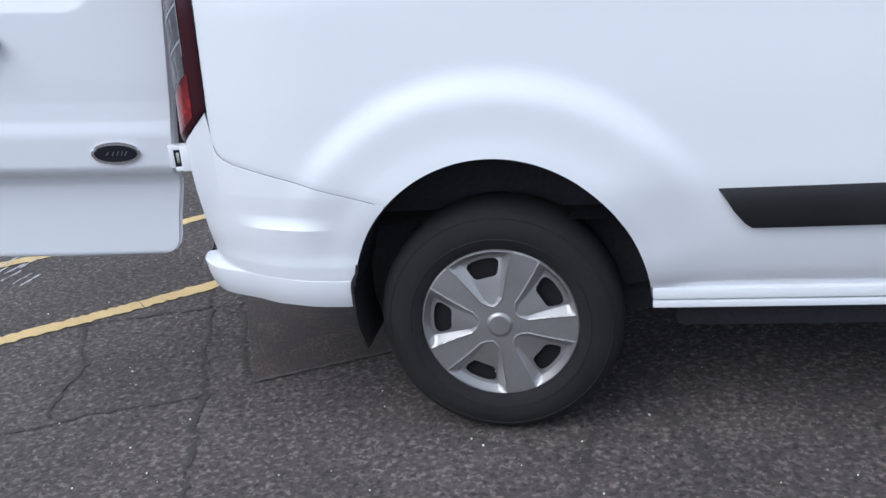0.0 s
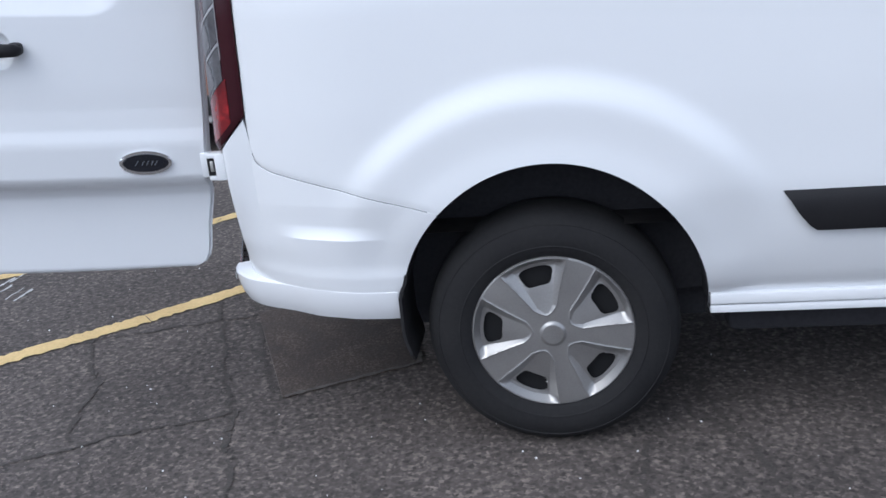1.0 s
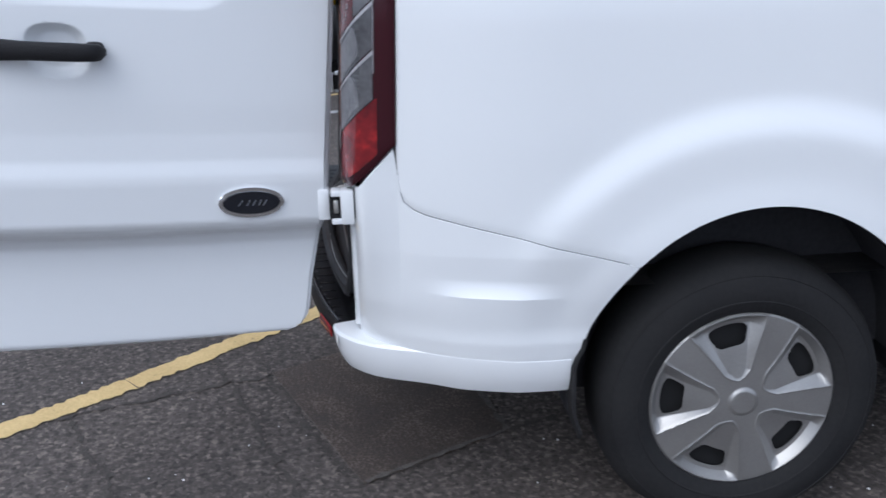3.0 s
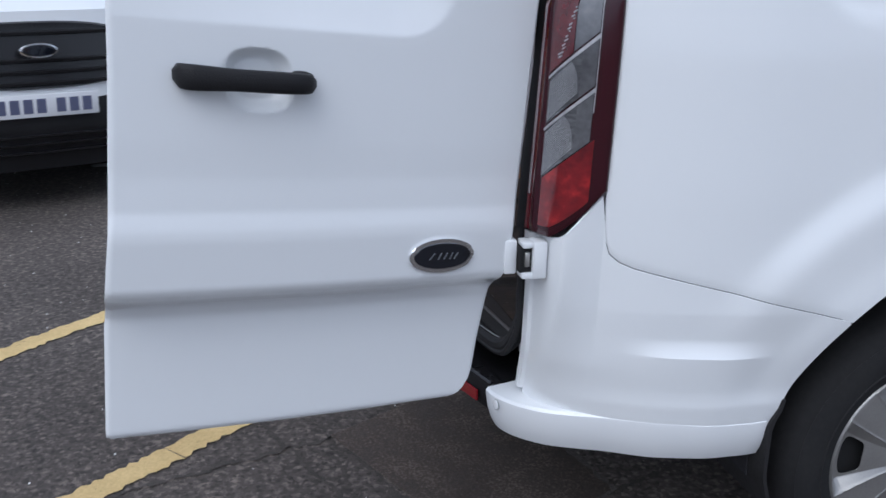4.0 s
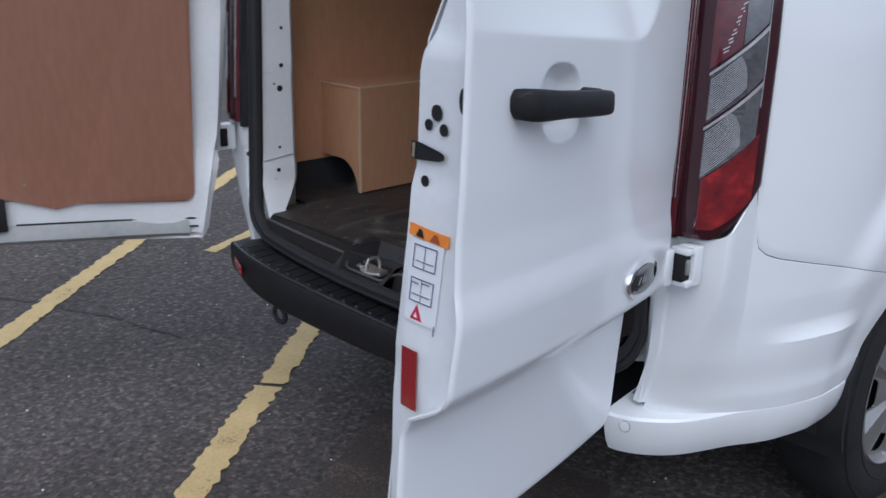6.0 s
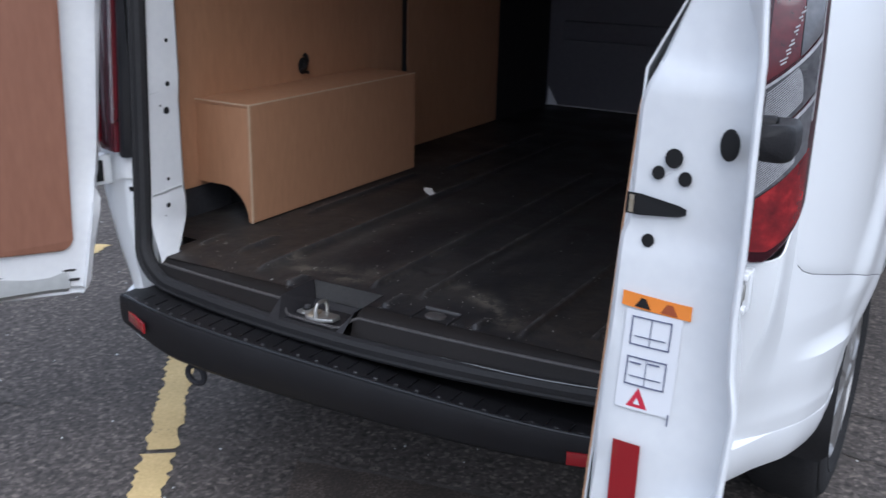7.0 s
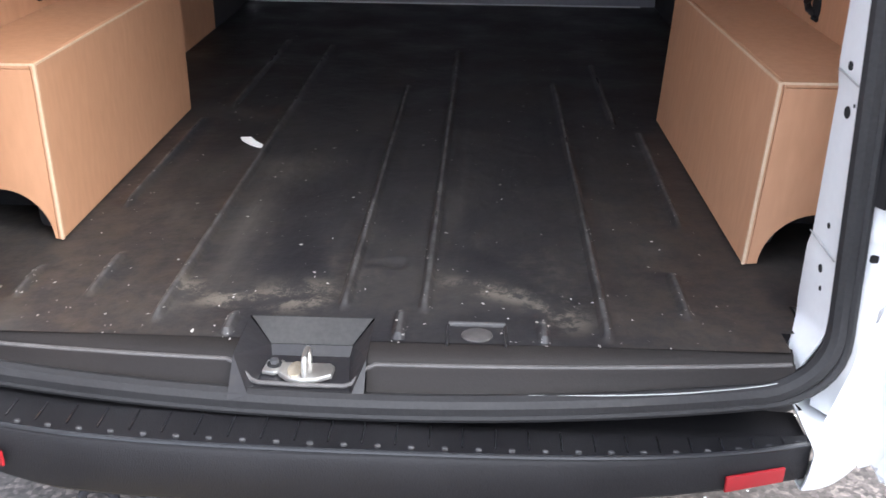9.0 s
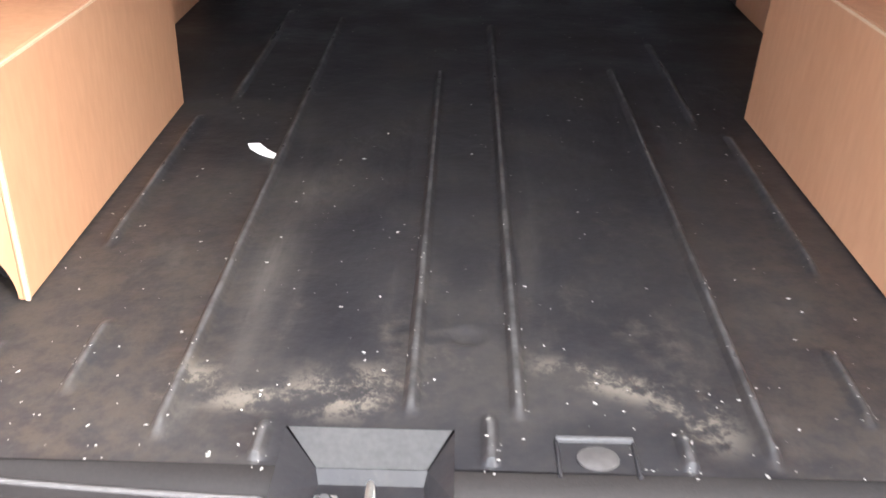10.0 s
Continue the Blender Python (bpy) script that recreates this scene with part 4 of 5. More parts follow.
fx = [v for r in RECTS for v in r[:2]] + [r[0] + d for r in RIBS for d in (-0.0125, -0.009, -0.0055, -0.002, 0.002, 0.0055, 0.009, 0.0125)] + [0.02, 0.032, 0.04, 0.052, 0.06, 0.072]
fy = [v for r in RECTS for v in r[2:]] + [v + d for r in RIBS for v in r[1:3] for d in (-0.018, 0.0, 0.018)] + [-0.60, -0.59, -0.58, -0.57, -0.56, -0.55, -0.54]
fx = [v for i, v in enumerate(sorted(fx)) if i == 0 or v - sorted(fx)[i - 1] > 0.0008 or any(abs(v - e) < 1e-9 for r in RECTS for e in r[:2])]
gx, gy = cuts(fx, 0.04, X0 - 0.815, X0 + 0.815), cuts(fy, 0.045, -0.838, 1.86)
bm = bmesh.new()
layer = bm.verts.layers.float.new("wear_glint")
grid = {}


def floor_vert(i, j):
    if (i, j) not in grid:
        up, crown = rib_rise(gx[i], gy[j])
        v = bm.verts.new((gx[i], gy[j], 0.606 + (up if gy[j] > -0.83 else 0.0)))
        v[layer] = crown
        grid[i, j] = v
    return grid[i, j]


for i in range(len(gx) - 1):
    for j in range(len(gy) - 1):
        mx, my = (gx[i] + gx[i + 1]) / 2, (gy[j] + gy[j + 1]) / 2
        if any(r[0] < mx < r[1] and r[2] < my < r[3] for r in RECTS):
            bm.faces.new((floor_vert(i, j), floor_vert(i + 1, j), floor_vert(i + 1, j + 1), floor_vert(i, j + 1)))
floor_ob = part("load_floor", bm, FLOOR, van, "dirty black load floor with raised ribs", smooth=60)
# small shallow socket beside the latch
part("socket_edge", block(0.148, 0.237, -0.786, -0.779, 0.604, 0.612, 0.002), GREYPL, floor_ob, "worn edge of a floor socket")
part("socket_side", block(0.146, 0.151, -0.845, -0.784, 0.603, 0.6095, 0.002), FLOOR, floor_ob)
part("socket_side", block(0.234, 0.239, -0.845, -0.784, 0.603, 0.6095, 0.002), FLOOR, floor_ob)
part("socket_disc", prism(oval(0.024, 0.020, 20), 0.003, 0.001, pose(0.193, -0.815, 0.6065)), BEADWEARLIT, floor_ob, "round worn plug")

# crumbs and chips on the load floor, and a scrap of paper
bm = bmesh.new()
def chip(px, py, pz, s, long):
    """A thin flat splinter with uneven corners."""
    turn = rng.uniform(0, math.pi)
    ring = []
    for k in range(5):
        a = 2 * math.pi * k / 5
        u, v = s * rng.uniform(0.6, 1.3) * math.cos(a) * long, s * rng.uniform(0.6, 1.3) * math.sin(a)
        ring.append((px + u * math.cos(turn) - v * math.sin(turn), py + u * math.sin(turn) + v * math.cos(turn)))
    top = [bm.verts.new((x, y, pz + s * 0.35)) for x, y in ring]
    low = [bm.verts.new((x, y, pz)) for x, y in ring]
    bm.faces.new(top)
    for k in range(5):
        bm.faces.new((low[k], low[(k + 1) % 5], top[(k + 1) % 5], top[k]))


for k in range(520):
    px, py = rng.uniform(-0.56, 0.6), -0.84 + 2.3 * rng.random() ** 1.5
    if RX0 - 0.01 < px < RX1 + 0.01 and py < -0.75:
        continue
    chip(px, py, 0.6068 + rib_rise(px, py)[0], rng.choice((0.0005, 0.0006, 0.0006, 0.0008, 0.0008, 0.0011, 0.0014, 0.0019)), rng.uniform(1.0, 2.2))
for x, y0, y1, high in RIBS:
    for k in range(9):
        px, py = x + rng.uniform(-0.012, 0.012), y0 + (min(y1, y0 + 0.5) - y0) * rng.random() ** 1.5
        chip(px, py, 0.6068 + rib_rise(px, py)[0], rng.choice((0.0006, 0.0008, 0.0012)), rng.uniform(1.5, 3.0))
tagged(part("dust_chips", bm, CRUMB, smooth=0), "white crumbs and chips on the load floor", "debris", kind="stuff")
bm = prism([(-0.034, 0.022), (-0.012, 0.030), (0.006, 0.008), (0.036, -0.014), (0.030, -0.030), (-0.004, -0.016), (-0.026, 0.002)], 0.002, 0, pose(-0.350, 0.070, 0.609, 4, 6, 0))
tagged(part("paper_scrap", bm, PAPER, smooth=0), "torn scrap of white paper on the load floor", "paper")

# ---- ply lined sides, boxes over the wheels, bulkhead, ceiling ----
for side in (1, -1):
    WX = 0.812
    ye = -0.50 if side > 0 else -0.42
    for out in ([(-0.684, 0.69), (ye, 0.69), (ye, 0.85), (0.55, 0.85), (0.55, 1.76), (-0.684, 1.76)], [(0.59, 0.61), (1.32, 0.61), (1.32, 1.76), (0.59, 1.76)]):
        b = prism(out, 0.009, 0, frame_of((X0 + side * WX - (0.009 if side < 0 else 0.0), 0, 0), (0, 1, 0), (0, 0, 1)))
        part("ply_lining", b, PLY, van, "brown plywood side lining", smooth=0)
    part("lining_gap", block(min(X0 + side * 0.816, X0 + side * 0.834), max(X0 + side * 0.816, X0 + side * 0.834), 0.53, 0.61, 0.61, 1.76), LINER, van)
    for y0, y1, z0 in ((-0.62, -0.372, 0.56), (-0.372, 0.382, 0.83), (0.382, 1.86, 0.56)):
        part("lining_foot", block(min(X0 + side * 0.818, X0 + side * 0.834), max(X0 + side * 0.818, X0 + side * 0.834), y0, y1, z0, 1.78), LINER, van)
    part("body_inner", block(min(X0 + side * 0.816, X0 + side * 0.830), max(X0 + side * 0.816, X0 + side * 0.830), 1.32, 1.86, 0.56, 1.78), LINER, van)
    # wheel box
    BXI, Y0, Y1, ZT = (0.608, -0.540, 0.310, 0.936) if side > 0 else (0.6185, -0.507, 0.332, 0.936)
    box_parts = []
    box = part("wheel_box", block(min(X0 + side * BXI, X0 + side * (BXI + 0.009)), max(X0 + side * BXI, X0 + side * (BXI + 0.009)), Y0, Y1, 0.610, ZT, 0.0015, 1), PLY, van, "plywood box over the wheel arch")
    box_parts.append(part("box_top", block(min(X0 + side * (BXI + 0.0095), X0 + side * WX), max(X0 + side * (BXI + 0.0095), X0 + side * WX), Y0, Y1, ZT - 0.009, ZT, 0.0015, 1), PLY, box))
    out = [(BXI + 0.0095, ZT - 0.0095), (WX, ZT - 0.0095), (WX, 0.706)]
    for i in range(13):
        a = radians(90 - 90 * i / 12)
        out.append((0.722 - 0.088 * math.cos(a), 0.612 + 0.094 * math.sin(a)))
    out += [(BXI + 0.0095, 0.610)]
    bm = prism([(u, v) for u, v in out], 0.009, 0, None)
    bmesh.ops.transform(bm, matrix=Matrix(((side, 0, 0, X0), (0, 0, 1, Y0 + 0.0005), (0, 1, 0, 0), (0, 0, 0, 1))), verts=bm.verts[:])
    box_parts.append(part("box_rear", bm, PLY, box, smooth=0))
    box_parts.append(part("box_front", block(min(X0 + side * (BXI + 0.0095), X0 + side * 0.688), max(X0 + side * (BXI + 0.0095), X0 + side * 0.688), Y1 - 0.009, Y1, 0.610, ZT - 0.0095), PLY, box))
    e = 0.0045
    box_parts.append(part("edge_strip", block(min(X0 + side * (BXI - 0.0005), X0 + side * (BXI + e)), max(X0 + side * (BXI - 0.0005), X0 + side * (BXI + e)), Y0 - 0.0015, Y0 + e, 0.610, ZT + 0.0005), PLYEDGE, box, "pale sawn edge"))
    box_parts.append(part("edge_strip", block(min(X0 + side * (BXI + e), X0 + side * WX), max(X0 + side * (BXI + e), X0 + side * WX), Y0 - 0.001, Y0 + 0.0025, ZT - 0.003, ZT + 0.001), PLYEDGE, box, "pale sawn edge"))
    box_parts.append(part("edge_strip", block(min(X0 + side * (BXI - 0.001), X0 + side * (BXI + 0.0025)), max(X0 + side * (BXI - 0.001), X0 + side * (BXI + 0.0025)), Y0 + e, Y1, ZT - 0.003, ZT + 0.001), PLYEDGE, box, "pale sawn edge"))
    if side > 0:
        # this one was fixed leaning outwards and a little askew
        for ob in [box, *box_parts]:
            for v in ob.data.vertices:
                k = 1 - smooth01(0.70, 0.80, abs(v.co.x - X0))
                v.co.x += k * (0.055 * (v.co.z - 0.61) - 0.025 * (v.co.y - Y0))
    part("arch_cover", block(min(X0 + side * 0.64, X0 + side * 0.688), max(X0 + side * 0.64, X0 + side * 0.688), -0.46, 0.30, 0.607, 0.90, 0.02), LINER, van)
    # lashing point in the lining
    hy = -0.03 if side < 0 else -0.10
    m = frame_of((X0 + side * (WX - 0.001), hy, 0.978), (0, -side, 0), (0, 0, 1))
    cup = part("lashing_cup", prism(oval(0.022, 0.026, 18), 0.004, 0.001, m), HOLE, van, "black lashing point in the lining")
    part("lashing_hook", tube([m @ Vector(p) for p in ((-0.008, -0.016, 0.002), (-0.012, -0.006, 0.014), (-0.008, 0.008, 0.020), (0.0, 0.018, 0.018), (0.007, 0.028, 0.010), (0.008, 0.034, 0.002))], 0.0075, 8), PLASTIC, cup, "black hook")
    part("hook_toe", tube([m @ Vector(p) for p in ((0.002, -0.018, 0.002), (0.012, -0.020, 0.010), (0.021, -0.023, 0.004))], 0.005, 8), PLASTIC, cup)
bulk = part("bulkhead", block(X0 - 0.85, X0 + 0.85, 1.86, 1.90, 0.50, 1.90), BULK, van, "black bulkhead behind the cab")
for z in (0.92, 1.16, 1.40):
    part("bulkhead_rib", block(X0 - 0.74, X0 + 0.74, 1.848, 1.868, z, z + 0.09, 0.0095, 4), BULK, bulk)
bm = bmesh.new()
quad(bm, (-0.80, 1.850, 0.609), (0.80, 1.82, 0.609), (0.80, 1.824, 0.6145), (-0.80, 1.854, 0.6145))
part("edge_trim", bm, INNERGREY, bulk, "thin pale trim along the bulkhead foot")
bm = bmesh.new()
quad(bm, (-0.755, 1.84, 0.612), (-0.70, 1.84, 0.614), (-0.75, 1.84, 0.70))
part("bracket", bm, LABEL, bulk, "small pale bracket")
part("van_ceiling", block(X0 - 0.80, X0 + 0.80, -0.80, 1.86, 1.79, 1.80), INNER, van, "bare white painted van ceiling")
# door check: a yellow sleeved arm from the pillar to a black bracket on the open door
def bar(start, end, half_high, half_thick, r):
    start, end = Vector(start), Vector(end)
    bm = block(-(end - start).length / 2, (end - start).length / 2, -half_high, half_high, -half_thick, half_thick, r)
    bmesh.ops.transform(bm, matrix=frame_of((start + end) / 2, end - start, (0, 0, 1)), verts=bm.verts[:])
    return bm


check = part("check_arm", bar((0.668, -0.785, 1.252), (0.716, -0.935, 1.252), 0.037, 0.011, 0.006), BUCKLE, van, "yellow sleeved door check arm")
part("arm_slot", bar((0.680, -0.822, 1.254), (0.706, -0.905, 1.254), 0.020, 0.0125, 0.003), STUD, check, "grey slot in the arm")
part("arm_rod", bar((0.714, -0.930, 1.252), (0.764, -0.962, 1.252), 0.012, 0.006, 0.003), PLASTIC, check)
part("check_bracket", bar((0.752, -0.935, 1.250), (0.778, -1.005, 1.250), 0.040, 0.010, 0.005), PLASTIC, check, "black door check bracket")
part("bracket_face", bar((0.754, -0.950, 1.250), (0.768, -0.988, 1.250), 0.026, 0.0125, 0.004), STEEL, check, "bright steel roller")


# ---- wheels ----
def revolve(profile, n=72):
    """A ring about the x axis from (x, r)."""
    rows = [[(x, r * math.cos(2 * math.pi * k / n), r * math.sin(2 * math.pi * k / n)) for k in range(n + 1)] for x, r in profile]
    return sheet(rows)


def cover_depth(r, a):
    """Relief of the wheel trim: five broad spokes between pockets, a rim and a hub cap."""
    R = 0.220
    q = r / R
    d = 0.006 * (1 - q * q)
    d -= 0.010 * smooth01(0.955, 1.0, q)
    if q < 0.17:
        d += 0.006 * (1 - smooth01(0.12, 0.165, q))
    c = (a - radians(103) + math.pi / 5) % (2 * math.pi / 5) - math.pi / 5
    half = float(np.interp(q, [0.24, 0.29, 0.36, 0.95], [0.04, 0.26, 0.385, 0.44]))
    wall = float(np.clip((half - abs(c)) / 0.13, 0, 1))
    deep = float(np.interp(q, [0.25, 0.33, 0.60, 0.84, 0.88, 0.95], [0.0, 0.003, 0.012, 0.022, 0.020, 0.0]))
    d -= deep * wall
    edge = min((half - abs(c)) * q, (q - 0.25) * 0.8, 0.955 - q)
    return d + 0.0016 * math.exp(-(edge / 0.010) ** 2)


def slot_reach(r, a):
    """How far a place lies from the middle of its cooling slot: 1 on the rim of the slot."""
    c = (a - radians(103) + math.pi / 5) % (2 * math.pi / 5) - math.pi / 5
    q = (r / 0.220 - 0.725) / 0.115
    return (abs(c / (0.255 + 0.02 * q)) ** 4 + abs(q) ** 4) ** 0.25, c, q


def slot(r, a):
    return slot_reach(r, a)[0] < 1


def on_slot_rim(r, a):
    k, c, q = slot_reach(r, a)
    if abs(k - 1) < 0.05:
        return 0.220 * (0.725 + 0.115 * q / k), a + c / k - c
    return r, a


def wheel(y, side):
    hub = empty("wheel", (X0 + side * 0.864, y, 0.335), van)
    hub["label"] = "steel wheel with five-spoke silver trim"
    s = side
    prof = [(-0.17, 0.20), (-0.175, 0.26), (-0.165, 0.305), (-0.14, 0.327), (-0.10, 0.335), (-0.03, 0.334), (0.002, 0.322), (0.018, 0.300), (0.026, 0.270), (0.024, 0.240), (0.014, 0.218), (0.004, 0.206)]
    part_data("tyre", *revolve([(s * x, r) for x, r in prof]), TYRE, hub, "black tyre", smooth=50)
    for rr, xx in ((0.302, 0.0185), (0.245, 0.026)):
        v, f = revolve([(s * (xx - 0.002), rr - 0.003), (s * (xx + 0.0005), rr), (s * (xx - 0.002), rr + 0.003)])
        part_data("tyre_bead", v, f, TYRE, hub)
    part_data("rim", *revolve([(s * -0.15, 0.20), (s * -0.02, 0.195), (s * -0.02, 0.0005)]), HOLE, hub)
    nr, na = (100, 520) if y < 1 and side > 0 else (36, 180)
    verts, faces = [], []
    for j in range(nr + 1):
        r = 0.220 * max(0.002, (j / nr))
        for k in range(na):
            a = 2 * math.pi * k / na
            r1, a1 = on_slot_rim(r, a)
            verts.append((s * (0.014 + cover_depth(r1, a1)), s * r1 * math.cos(a1), r1 * math.sin(a1)))
    for j in range(nr):
        for k in range(na):
            r, a = 0.220 * (j + 0.5) / nr, 2 * math.pi * (k + 0.5) / na
            if not slot(r, a):
                faces.append((j * na + k, j * na + (k + 1) % na, (j + 1) * na + (k + 1) % na, (j + 1) * na + k))
    part_data("wheel_trim", verts, faces, SILVER, hub, "silver plastic wheel trim", smooth=40, thick=0.002)
    return hub


for y in (0.0, 2.93):
    for side in (1, -1):
        wheel(y, side)
# ---- rear doors ----
DOOR_Q = np.polyfit([-0.946, -0.993, -1.121, -1.40, -1.60, -1.655], [0.800, 0.816, 0.852, 0.926, 0.969, 0.980], 2)
HINGE_Y, FOOT = -0.908, 0.511


def free_edge(h):
    return float(np.interp(h, [0.51, 0.70, 0.78, 0.88, 1.13, 1.25, 1.9], [-1.655, -1.642, -1.630, -1.617, -1.598, -1.592, -1.58]))


RISE = [0.1, 0.0]


def rise(y):
    """The hinges lean, so that an open door stands higher at its free edge."""
    return RISE[0] * (-0.93 - y) + RISE[1]


def door_out(h):
    """How far the outer skin stands out by height: upper panel, bright shoulder, badge band, step, lower panel."""
    return float(np.interp(h, [0.45, 0.715, 0.740, 0.768, 0.785, 0.868, 0.884, 0.915, 0.97, 1.03, 1.9], [-0.060, -0.058, -0.046, 0.004, 0.014, 0.019, 0.018, 0.012, 0.009, 0.010, -0.004]))


def door_skin(side, y, h, out=0.0):
    x = float(np.polyval(DOOR_Q, y)) - X0 + door_out(h)
    n = Vector((1, 0.24)).normalized()
    y2 = y + n.y * out
    return (X0 + side * (x + n.x * out), y2, h + rise(y2))


def hinge_edge(h):
    return float(np.interp(h, [0.497, 0.503, 0.515, 0.54, 0.62, 0.76, 0.80, 1.4], [-1.006, -0.990, -0.976, -0.964, -0.952, -0.922, HINGE_Y, HINGE_Y + 0.055]))


def face_y(h):
    return float(np.interp(h, [0.5, 0.81, 0.963, 1.012, 1.022, 1.18, 1.20, 1.34, 1.9], [-1.594, -1.587, -1.566, -1.561, -1.557, -1.553, -1.540, -1.515, -1.515]))


def edge_inner(h):
    return float(np.interp(h, [0.5, 1.03, 1.04, 1.16, 1.30, 1.9], [0.838, 0.840, 0.846, 0.848, 0.895, 0.895]))


HANDLE = (-1.397, 1.131)


def door(side, label):
    foot = FOOT if side < 0 else 0.497
    base = empty("rear_door", (0, 0, 0), van)
    base["label"] = label
    scoop = (0.555, 0.765) if side > 0 else (0.6, 0.6)
    us = [0, 0.003, 0.008, 0.03, *np.linspace(0.05, scoop[0], 44), *np.linspace(*scoop, 62)[1:-1], *np.linspace(scoop[1], 0.95, 20), 0.97, 0.985, 0.992, 0.996, 1.0]
    rows = []
    for v in [0, 0.003, 0.006, *np.linspace(0.012, 0.42, 92), *np.linspace(0.422, 0.54, 60), *np.linspace(0.544, 0.62, 26), *np.linspace(0.63, 1, 30)]:
        row = []
        for u in us:
            h = foot + (1.80 - foot) * v
            y = hinge_edge(h) + (free_edge(h) - hinge_edge(h)) * u
            fold = -0.008 * (1 - smooth01(0, 0.008, u)) - 0.004 * smooth01(0.990, 1.0, u) ** 2 - 0.004 * (1 - smooth01(0, 0.005, v))
            # blanked window pressing
            corner = 0.10
            edge_y, edge_h = -1.035 - y, h - 1.212
            dist = min(edge_y, edge_h)
            if 0 < edge_y < corner and 0 < edge_h < corner:
                dist = corner - math.hypot(corner - edge_y, corner - edge_h)
            fold -= (0.020 - 0.016 * min(1.0, max(0.0, (-1.30 - y) / 0.29))) * min(1.0, max(0.0, dist / 0.060))
            # finger scoop behind the handle
            if side > 0:
                k = (abs((y - HANDLE[0] - 0.021) / 0.055) ** 2.6 + abs((h - HANDLE[1] + 0.003) / 0.051) ** 2.6) ** (1 / 2.6)
                fold -= 0.026 * (1 - smooth01(0.60, 1.0, k)) ** 0.6
            row.append(door_skin(side, y, h, fold))
        rows.append(row)
    outer = part_data("outer_skin", *sheet(rows), WHITE, base, "white door skin with a shoulder line", smooth=40, thick=0.0025)
    def inner_x(y, off=0.0, h=1.2):
        tilt = 0.04 * max(0.0, 1.17 - h) + 0.03 * max(0.0, h - 1.15)
        base_x = min(np.interp(y, [-1.58, -0.905], [0.850, 0.780]) - tilt + (1.6 * max(0.0, edge_inner(h - 0.03) - 0.848) if side > 0 else 0.0), float(np.polyval(DOOR_Q, y)) + door_out(h) - 0.005 - 0.027 * smooth01(1.17, 1.26, h))
        return X0 + side * (base_x - off - X0)
    # shut face along the free edge, from outer skin to inner edge
    rows = []
    for h in np.linspace(foot + 0.004, 1.80, 110):
        ox, oy, oz = door_skin(side, free_edge(h), h, -0.004 - 0.005 * smooth01(1.212, 1.272, h))
        ix, iy = X0 + side * (edge_inner(h) - X0), face_y(h)
        z = h + rise(-1.58)
        def under(k, y):
            deep = door_skin(side, y, h, -0.008 - 0.020 * smooth01(1.212, 1.272, h) * min(1.0, (y + 1.62) / 0.1))[0]
            return min(ox + (ix - ox) * k, deep) if side > 0 else max(ox + (ix - ox) * k, deep)
        mx = under(0.045, iy - 0.006)
        row = [(ox, oy + 0.002, oz), (under(0.01, oy + 0.008), oy + 0.008, z), (under(0.025, iy - 0.014), iy - 0.014, z), (mx, iy - 0.006, z)]
        row += [(mx + (ix - mx) * t, iy - 0.004 * math.sin(t * math.pi), z) for t in (0.2, 0.4, 0.6, 0.8, 0.95)]
        row += [(ix, iy + 0.006, z), (ix - side * 0.004, iy + 0.03, z), (ix - side * 0.010 + (inner_x(iy + 0.09, 0.002 if side > 0 else -0.005, h) - ix + side * 0.010) * (smooth01(1.14, 1.24, h) if side > 0 else 1.0), iy + 0.09, z)]
        rows.append(row)
    part_data("shut_face", *sheet(rows), INNER, base, "white painted shut face of the door", smooth=40, thick=0.0025)
    # bottom fold
    rows = []
    for y in np.linspace(-1.008, -1.648, 24):
        a = door_skin(side, y, foot, -0.006)
        rows.append([a, (a[0] + (inner_x(y, 0, 0.54) - a[0]) * 0.5, a[1], a[2] + 0.004), (inner_x(y, 0, 0.54), y + 0.01, a[2] + 0.010)])
    part_data("bottom_fold", *sheet(rows), INNER, base, "white folded bottom edge", thick=0.0025)
    # hinge side return
    rows = []
    for h in np.linspace(foot + 0.01, 1.80, 60):
        y = hinge_edge(h)
        a = door_skin(side, y, h, -0.010)
        ix = inner_x(y, 0.012 * smooth01(0.66, 0.88, h), h)
        rows.append([a, (a[0] + (ix - a[0]) * 0.3, y + 0.002, a[2]), (a[0] + (ix - a[0]) * 0.7, y - 0.003, a[2]), (ix, y - 0.015, a[2])])
    part_data("hinge_return", *sheet(rows), INNER, base, "white hinge side of the door", thick=0.0025)
    # inner frame and lining
    def lean(h):
        return 0.075 * (min(h, 1.2) - 0.62) - 0.008
    rows = []
    for y, off in [(-0.905, 0.012), (-0.918, 0.015), (-0.940, 0.012), (-0.954, 0.006), (-0.975, 0.004), (-0.99, 0.0), (-1.2, 0.0), (-1.42, 0.0), (-1.47, 0.0), (-1.485, 0.003), (-1.55, 0.004), (-1.57, 0.0)] + ([(-1.60, 0.001), (-1.635, 0.0)] if side < 0 else []):
        rows.append([(inner_x(y, off * (smooth01(0.66, 0.88, h) if y > -0.96 else 1.0), h), min(y + lean(h), hinge_edge(h) - 0.014), h + rise(y)) for h in np.linspace(foot + 0.02, 1.80, 20)])
    part_data("inner_skin", *sheet(rows), INNER, base, "white inner skin of the door", thick=0.0025)
    rows = []
    for h, off in ((0.0, 0.0), (0.012, 0.016), (0.03, 0.014), (0.05, 0.005)):
        rows.append([(inner_x(y, off, foot + 0.008 + h), y, foot + 0.008 + h + rise(y)) for y in np.linspace(-1.012, -1.565, 16)])
